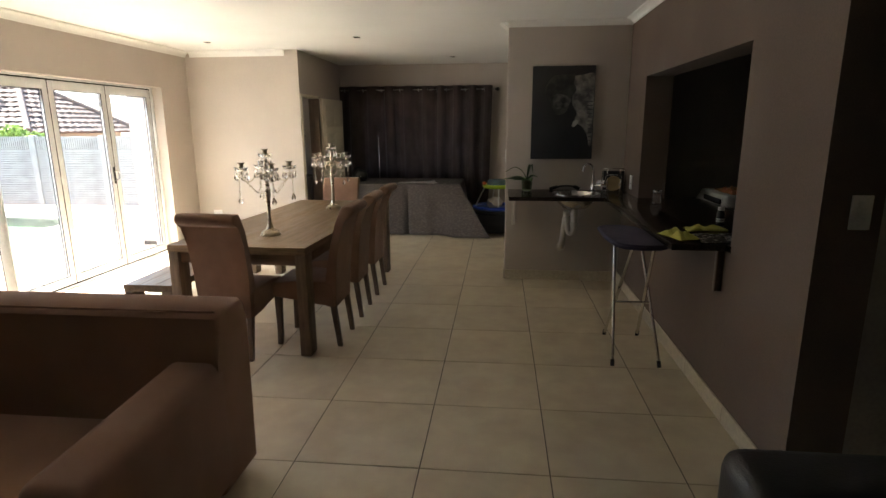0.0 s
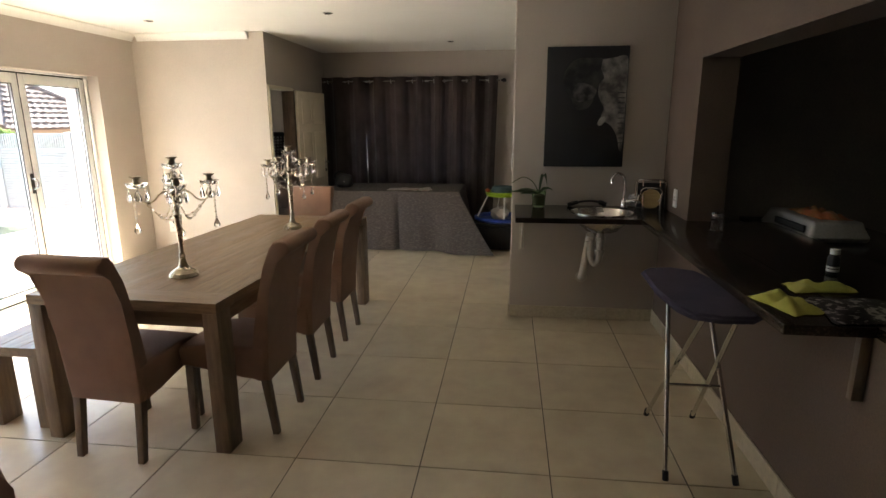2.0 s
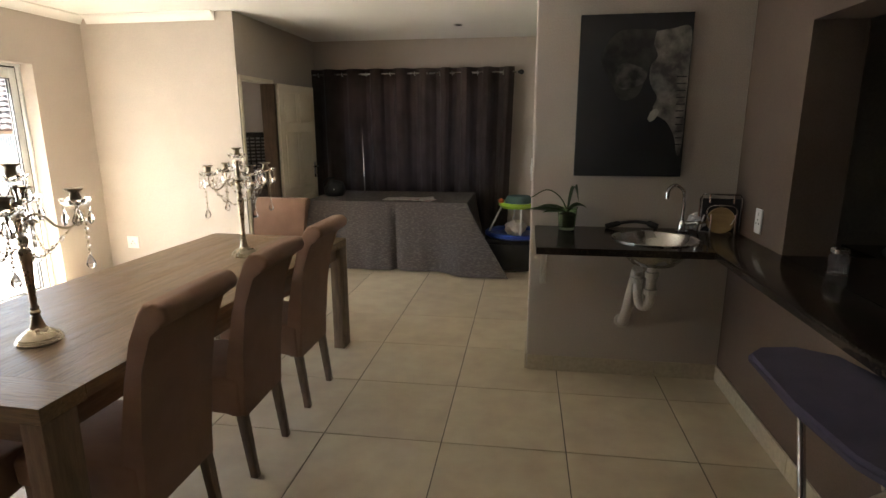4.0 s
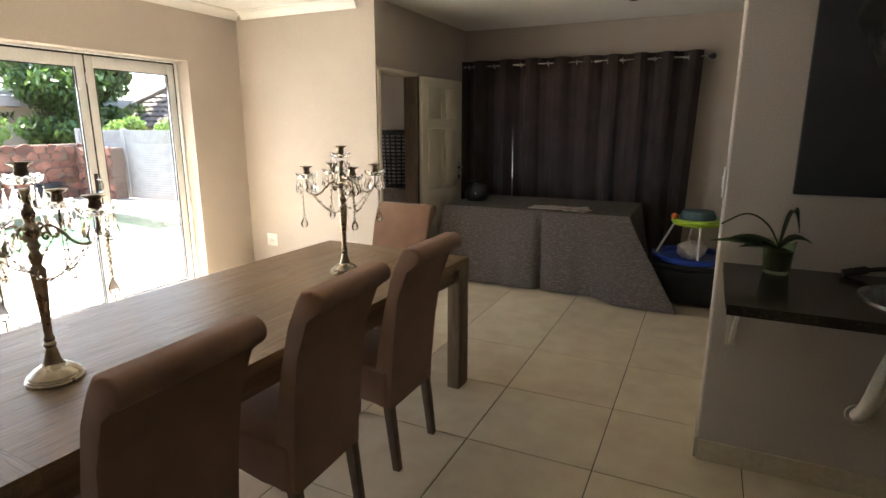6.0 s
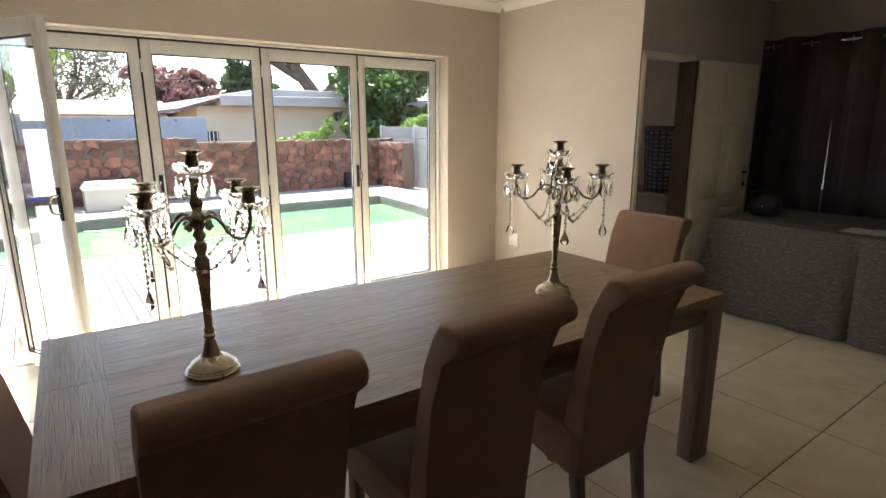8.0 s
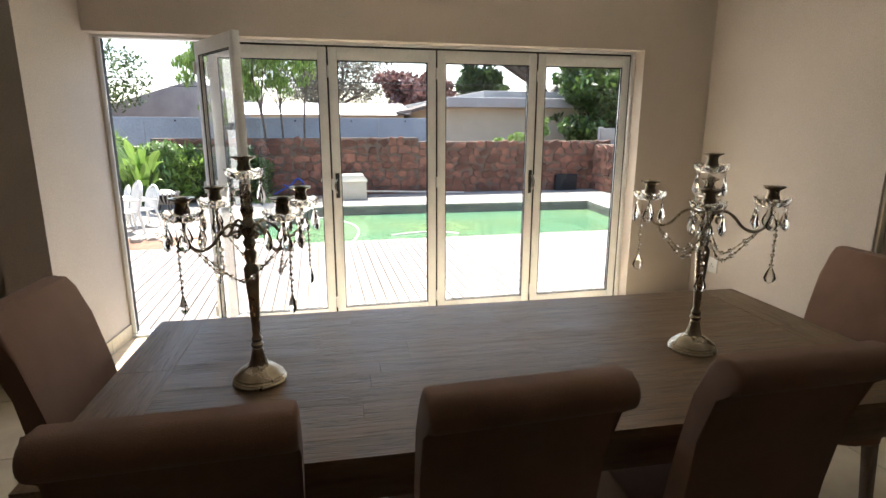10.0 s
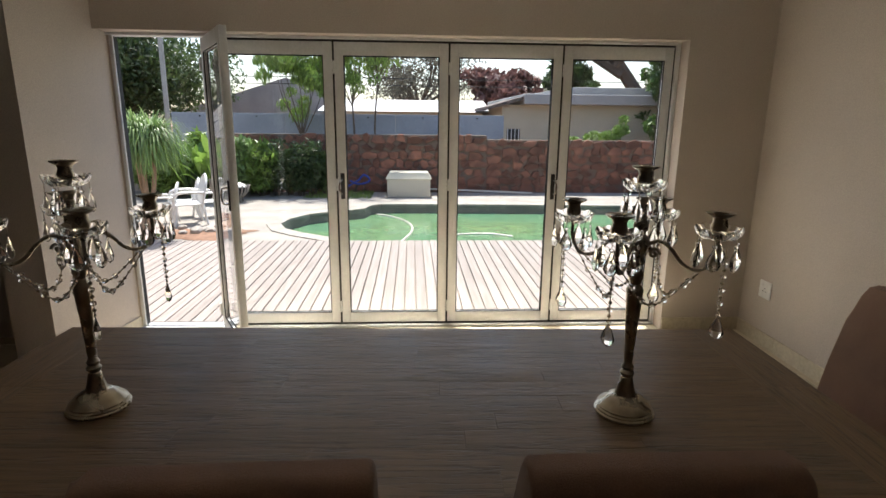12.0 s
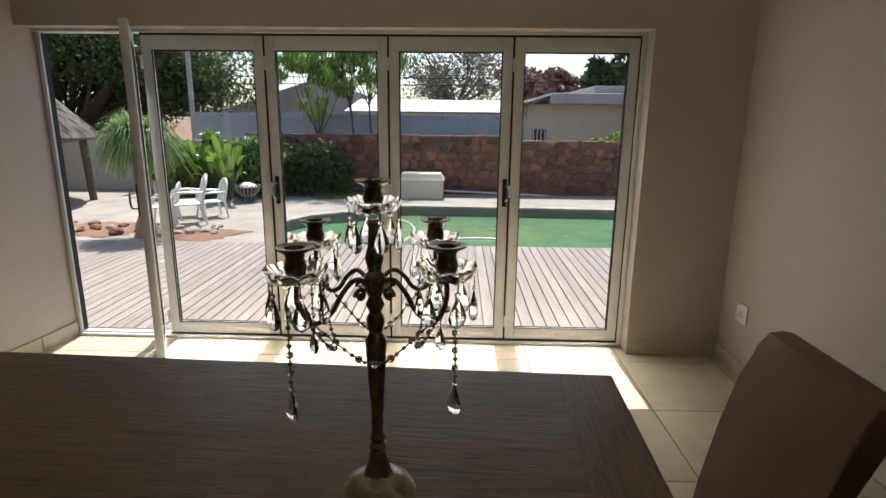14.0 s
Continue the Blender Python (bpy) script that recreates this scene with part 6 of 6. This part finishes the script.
M_GREENGLASS = glass_mat("green glass", (0.72, 0.93, 0.66), rough=0.05)
op = thing("potted_orchid", "orchid leaves in a small green glass pot", "plant", pose(0.225, 5.29, CZ + 0.001) @ Matrix.Scale(1.22, 4))
part("pot", lathe([(0.034, 0), (0.038, 0.01), (0.046, 0.10), (0.048, 0.105), (0.044, 0.105), (0.035, 0.012), (0.005, 0.01)], 24), M_GREENGLASS, op, "green glass pot")
part("bark_mix", lathe([(0.033, 0.013), (0.04, 0.075), (0.02, 0.085), (0.002, 0.088)], 14), M_BARK, op)
for a, ln, w, up in ((185, 0.20, 0.065, 0.014), (168, 0.15, 0.06, 0.022), (10, 0.09, 0.065, 0.03), (215, 0.14, 0.06, 0.01), (340, 0.05, 0.075, 0.10)):
    bm = bmesh.new()
    d = Vector((math.cos(radians(a)), math.sin(radians(a)), 0))
    blade_leaf(bm, (0, 0, 0.085), tuple(d * ln + Vector((0, 0, 0.085 + up * 0.5))), w, up, 8)
    bmesh.ops.solidify(bm, geom=bm.faces[:], thickness=0.002)
    part("leaf", bm, M_LEAF_DARK, op)
part("flower_stem", tube(curve([(0, 0, 0.09), (-0.04, 0.01, 0.155), (-0.10, 0.0, 0.185), (-0.17, -0.02, 0.15)], 5), 0.0028, 6), M_LEAF_DARK, op)

# sockets and switches
def wall_plate(name, w, h, label, buttons, m):
    p = thing(name, label, "socket" if "socket" in name else "switch", m)
    part("plate", box(-w / 2, w / 2, -0.009, -0.001, -h / 2, h / 2, bevel=0.003), M_PLASTIC, p)
    for x, z, bw, bh in buttons:
        part("rocker", box(x - bw / 2, x + bw / 2, -0.013, -0.009, z - bh / 2, z + bh / 2, bevel=0.001), M_PLASTIC, p)
    if "socket" in name:
        for x, z in ((-0.016, -0.012), (0.016, -0.012), (0.0, 0.008)):
            part("pin_hole", moved(lathe([(0.0045, 0), (0.0045, 0.0012)], 10), pose(x, -0.0092, z, 90, 0, 0)), M_GASKET, p)
    return p


wall_plate("wall_socket", 0.12, 0.12, "white square wall socket on the taupe wall", [(-0.025, 0.035, 0.018, 0.02)], pose(-3.855, YF, 0.39))
wall_plate("wall_socket", 0.075, 0.125, "white upright wall socket above the counter", [(0.0, 0.038, 0.018, 0.02)], pose(XR, 5.05, 1.04, 0, 0, -90))
wall_plate("light_switch", 0.075, 0.13, "white upright light switch on the partition's narrow end", [(0, 0.0, 0.03, 0.05)], pose(0.022, 5.50, 1.255, 0, 0, -90))
wall_plate("light_switch", 0.075, 0.13, "white three-gang light switch", [(0, 0.032, 0.03, 0.026), (0, 0.0, 0.03, 0.026), (0, -0.032, 0.03, 0.026)], pose(1.30, 2.03, 1.227))

# canvas picture: plain pale shapes on black
pic = thing("canvas_picture", "unframed black canvas print with plain pale grey shapes", "picture", pose(0.257, 5.398, 1.232) @ Matrix.Diagonal((0.967, 1, 1.003, 1)))
part("canvas", box(0, 0.605, -0.036, -0.001, 0, 0.865, bevel=0.003), M_CANVAS, pic)
M_PALE = mat("printed pale grey", (0.30, 0.28, 0.25), (0.07, 0.065, 0.06), rough=0.7, scale=14, fine=260, bump=0.15, mix=(0.3, 0.66))
M_DIM = mat("printed dim grey", (0.055, 0.05, 0.045), (0.013, 0.013, 0.014), rough=0.6, scale=10, fine=260, bump=0.15, mix=(0.36, 0.6))
M_MID = mat("printed mid grey", (0.12, 0.11, 0.10), (0.02, 0.02, 0.02), rough=0.7, scale=18, fine=260, bump=0.15, mix=(0.36, 0.62))
M_BONE = mat("printed bone", (0.42, 0.40, 0.36), (0.3, 0.28, 0.25), rough=0.6, scale=20)


def flat_shape(points, y):
    bm = bmesh.new()
    pts = curve([(x, 0, z) for x, z in points], 5)
    lo, hi = [bm.verts.new((p.x, y, p.z)) for p in pts], [bm.verts.new((p.x, y - 0.0012, p.z)) for p in pts]
    bm.faces.new(lo), bm.faces.new(hi[::-1])
    for i in range(len(pts)):
        j = (i + 1) % len(pts)
        bm.faces.new((lo[i], lo[j], hi[j], hi[i]))
    return bm


part("shape", flat_shape([(0.115, 0.62), (0.14, 0.70), (0.21, 0.775), (0.32, 0.785), (0.43, 0.77), (0.42, 0.66), (0.38, 0.56), (0.33, 0.44), (0.24, 0.42), (0.19, 0.50), (0.15, 0.57)], -0.0365), M_DIM, pic, "dim grey rounded shape")
part("shape", flat_shape([(0.17, 0.575), (0.24, 0.61), (0.31, 0.60), (0.375, 0.565), (0.36, 0.51), (0.31, 0.485), (0.24, 0.475), (0.20, 0.52)], -0.0378), M_MID, pic, "mid grey rounded shape")
part("shape", flat_shape([(0.41, 0.772), (0.50, 0.785), (0.59, 0.788), (0.598, 0.62), (0.597, 0.45), (0.596, 0.26), (0.588, 0.13), (0.568, 0.13), (0.548, 0.22), (0.50, 0.30), (0.445, 0.335), (0.42, 0.375), (0.438, 0.43), (0.412, 0.475), (0.39, 0.53), (0.395, 0.60), (0.425, 0.645), (0.40, 0.71)], -0.0391), M_PALE, pic, "pale grey tapering shape")
for i in range(11):
    z = 0.535 - 0.036 * i
    part("stripe", box(0.535 + 0.0022 * i, 0.590, -0.0416, -0.0396, z, z + 0.006), M_CANVAS, pic)
part("shape", flat_shape([(0.395, 0.315), (0.41, 0.355), (0.44, 0.37), (0.455, 0.35), (0.435, 0.315), (0.41, 0.30)], -0.0412), M_BONE, pic, "small bone-white oval shape")

# ironing board
ib = thing("ironing_board", "folding ironing board with navy cover and steel tube legs", "ironing board", pose(0.82, 3.32, 0) @ Matrix.Diagonal((1, 1, 1.035, 1)))
bm = bmesh.new()
outline = [(-0.17, -0.12), (-0.13, -0.21), (-0.03, -0.25), (0.09, -0.24), (0.15, -0.18), (0.165, -0.05), (0.13, 0.2), (0.08, 0.42), (-0.02, 0.48), (-0.13, 0.46), (-0.18, 0.40), (-0.18, 0.1)]
lo, hi = [bm.verts.new((x, y, 0.805)) for x, y in outline], [bm.verts.new((x, y, 0.835)) for x, y in outline]
bm.faces.new(lo[::-1]), bm.faces.new(hi)
for i in range(len(outline)):
    j = (i + 1) % len(outline)
    bm.faces.new((lo[i], lo[j], hi[j], hi[i]))
bmesh.ops.bevel(bm, geom=bm.edges[:], offset=0.011, segments=3, affect="EDGES")
part("board", bm, M_NAVY, ib)
for xa, xb in ((-0.10, -0.075), (0.20, 0.09)):
    lg = part("leg", tube([(xa, 0.0, 0.012), (xb, 0.30, 0.805)], 0.0105, 10), M_CHROME, ib)
    part("foot", tube([(xa, -0.003, 0.0), (xa + (xb - xa) * 0.04, 0.012, 0.04)], 0.0135, 10), M_GASKET, lg)
for xa, xb in ((-0.05, -0.055), (0.19, 0.07)):
    lg = part("leg", tube([(xa, 0.57, 0.012), (xb, -0.14, 0.805)], 0.0105, 10), M_CHROME, ib)
    part("foot", tube([(xa, 0.573, 0.0), (xa, 0.555, 0.04)], 0.0135, 10), M_GASKET, lg)
part("crossbar", tube([(-0.09, 0.14, 0.385), (0.15, 0.14, 0.385)], 0.007, 8), M_CHROME, ib)

# things on the hatch counter
M_YELLOW = mat("yellow-green cloth", (0.50, 0.50, 0.11), (0.38, 0.37, 0.07), rough=0.95, scale=9, fine=300, bump=0.3)


def solid_at(bm, name, material, label, category, m):
    ob = solid(name, bm, material, label, category)
    ob.matrix_basis = m
    return ob


def cloth_heap(name, sx, sy, h, material, label, category, m, seed):
    bm = bmesh.new()
    bmesh.ops.create_grid(bm, x_segments=22, y_segments=16, size=0.5)
    off = Vector((seed * 3.1, seed * 1.7, 0))
    for v in bm.verts:
        r = max(abs(v.co.x), abs(v.co.y)) * 2
        q = Vector((v.co.x * sx, v.co.y * sy, 0))
        e = 1 + 0.2 * noise.noise(q * 14 + off)
        z = h * (0.55 + 0.8 * noise.noise(q * 20 + off)) * (1 - r ** 3)
        v.co = Vector((q.x * e, q.y * e, max(z, 0.0) + 0.004))
    bmesh.ops.solidify(bm, geom=bm.faces[:], thickness=0.002)
    return solid_at(bm, name, material, label, category, m)


cloth_heap("duster", 0.13, 0.22, 0.05, M_YELLOW, "crumpled yellow-green dust cloth on the counter", "cloth", pose(0.975, 3.03, CZ + 0.002, 0, 0, 18), 1)
cloth_heap("duster", 0.24, 0.12, 0.03, M_YELLOW, "folded yellow-green dust cloth on the counter", "cloth", pose(1.20, 3.25, CZ + 0.002, 0, 0, 5), 2)
M_PRINT = mat("black and white printed cloth", (0.02, 0.018, 0.016), (0.30, 0.28, 0.25), rough=0.8, scale=38, fine=200, bump=0.2, mix=(0.52, 0.6))
cloth_heap("place_mat", 0.30, 0.26, 0.012, M_PRINT, "dark place mat with a pale leaf pattern", "mat", pose(1.19, 2.985, CZ + 0.002, 0, 0, 4), 3)
jar = thing("glass_jar", "small clear glass jar with a metal lid", "jar", pose(1.23, 4.44, CZ + 0.001))
part("body", lathe([(0.034, 0), (0.037, 0.006), (0.037, 0.07), (0.03, 0.082), (0.03, 0.09), (0.027, 0.09), (0.033, 0.068), (0.033, 0.008), (0.002, 0.006)], 20), M_CRYSTAL, jar)
part("lid", lathe([(0.033, 0.088), (0.033, 0.103), (0.03, 0.105), (0.002, 0.105)], 20), M_STEEL, jar, "steel lid")
bt = thing("spice_bottle", "small dark bottle with white label bands", "bottle", pose(1.37, 3.49, CZ + 0.001))
part("body", lathe([(0.022, 0), (0.024, 0.004), (0.024, 0.07), (0.016, 0.082), (0.016, 0.09)], 18), M_LEATHER, bt)
for a, b in ((0.012, 0.022), (0.027, 0.034)):
    part("label_band", lathe([(0.0243, a), (0.0247, a + 0.001), (0.0247, b), (0.0243, b + 0.001)], 18), M_PLASTIC, bt, "white label band")
part("cap", lathe([(0.019, 0.086), (0.019, 0.107), (0.002, 0.108)], 18), M_PLASTIC, bt, "white cap")

# dark kitchen
M_CAB = mat("dark kitchen cabinet", (0.02, 0.016, 0.014), (0.014, 0.011, 0.01), rough=0.5, scale=5, stretch=(6, 6, 0.8))
kc = thing("kitchen_cabinet", "dark low kitchen cabinets under a black worktop", "cabinet", pose(1.75, 3.0, 0))
part("body", box(0.0, 0.6, 0, 2.35, 0.08, 0.84), M_CAB, kc)
part("plinth", box(0.04, 0.56, 0.02, 2.33, 0, 0.079), M_CAB, kc)
for i in range(4):
    d = part("door", box(-0.02, -0.001, 0.01 + 0.585 * i, 0.575 + 0.585 * i, 0.1, 0.82, bevel=0.003), M_CAB, kc)
    part("handle", tube([(-0.035, 0.5 + 0.585 * i, 0.6), (-0.035, 0.5 + 0.585 * i, 0.75)], 0.005, 8), M_CHROME, d)
part("worktop", box(-0.03, 0.62, -0.01, 2.36, 0.841, 0.87, bevel=0.003), M_GRANITE, kc)
M_APPL = mat("light grey appliance shell", (0.48, 0.48, 0.47), (0.42, 0.42, 0.41), rough=0.35, bump=0.02)
ap = thing("bread_maker", "low light grey kitchen appliance with a dark window", "appliance", pose(1.91, 4.74, 0.872))
bm = box(-0.17, 0.17, -0.33, 0.33, 0, 0.12, bevel=0.03, seg=4)
for v in bm.verts:
    if v.co.z > 0.06:
        v.co.y *= 0.9
        v.co.x *= 0.85
part("body", bm, M_APPL, ap)
part("window", box(-0.171, -0.158, -0.25, 0.12, 0.045, 0.088, bevel=0.005), M_GASKET, ap, "dark oval window")
M_ORANGE = mat("orange food wrapper", (0.42, 0.12, 0.04), (0.35, 0.20, 0.08), rough=0.35, scale=9, fine=80, mix=(0.4, 0.6))
cloth_heap("bread_packet", 0.16, 0.42, 0.05, M_ORANGE, "crumpled orange plastic bread packet", "packet", pose(1.91, 4.70, 0.995), 5)
solid("paper_towel_holder", tube([(2.1, 3.35, 0.872), (2.1, 3.35, 1.25)], 0.01, 8), M_CHROME, "thin upright chrome rod stand on the worktop", "holder")


# ---- floor tiles ----
def tile_mesh(w, h):
    bm = box(-w / 2, w / 2, -h / 2, h / 2, -0.006, 0.0, bevel=0.0012, seg=1)
    return mesh_of(bm, "tile", M_TILE, smooth=False)


full = tile_mesh(0.595, 0.595)
xs, ys = [-0.39 + 0.6 * i for i in range(-7, 6)], [2.695 + 0.6 * i for i in range(-7, 11)]
for x in xs:
    for y in ys:
        a, b, c, d = max(x, -4.30), min(x + 0.6, 2.5), y, min(y + 0.6, 8.8)
        if b - a < 0.05 or d - c < 0.05:
            continue
        whole = abs(b - a - 0.6) < 1e-6 and abs(d - c - 0.6) < 1e-6
        t = new("tile", full if whole else tile_mesh(b - a - 0.005, d - c - 0.005))
        t.parent = floor
        t.location = ((a + b) / 2, (c + d) / 2, 0.0)
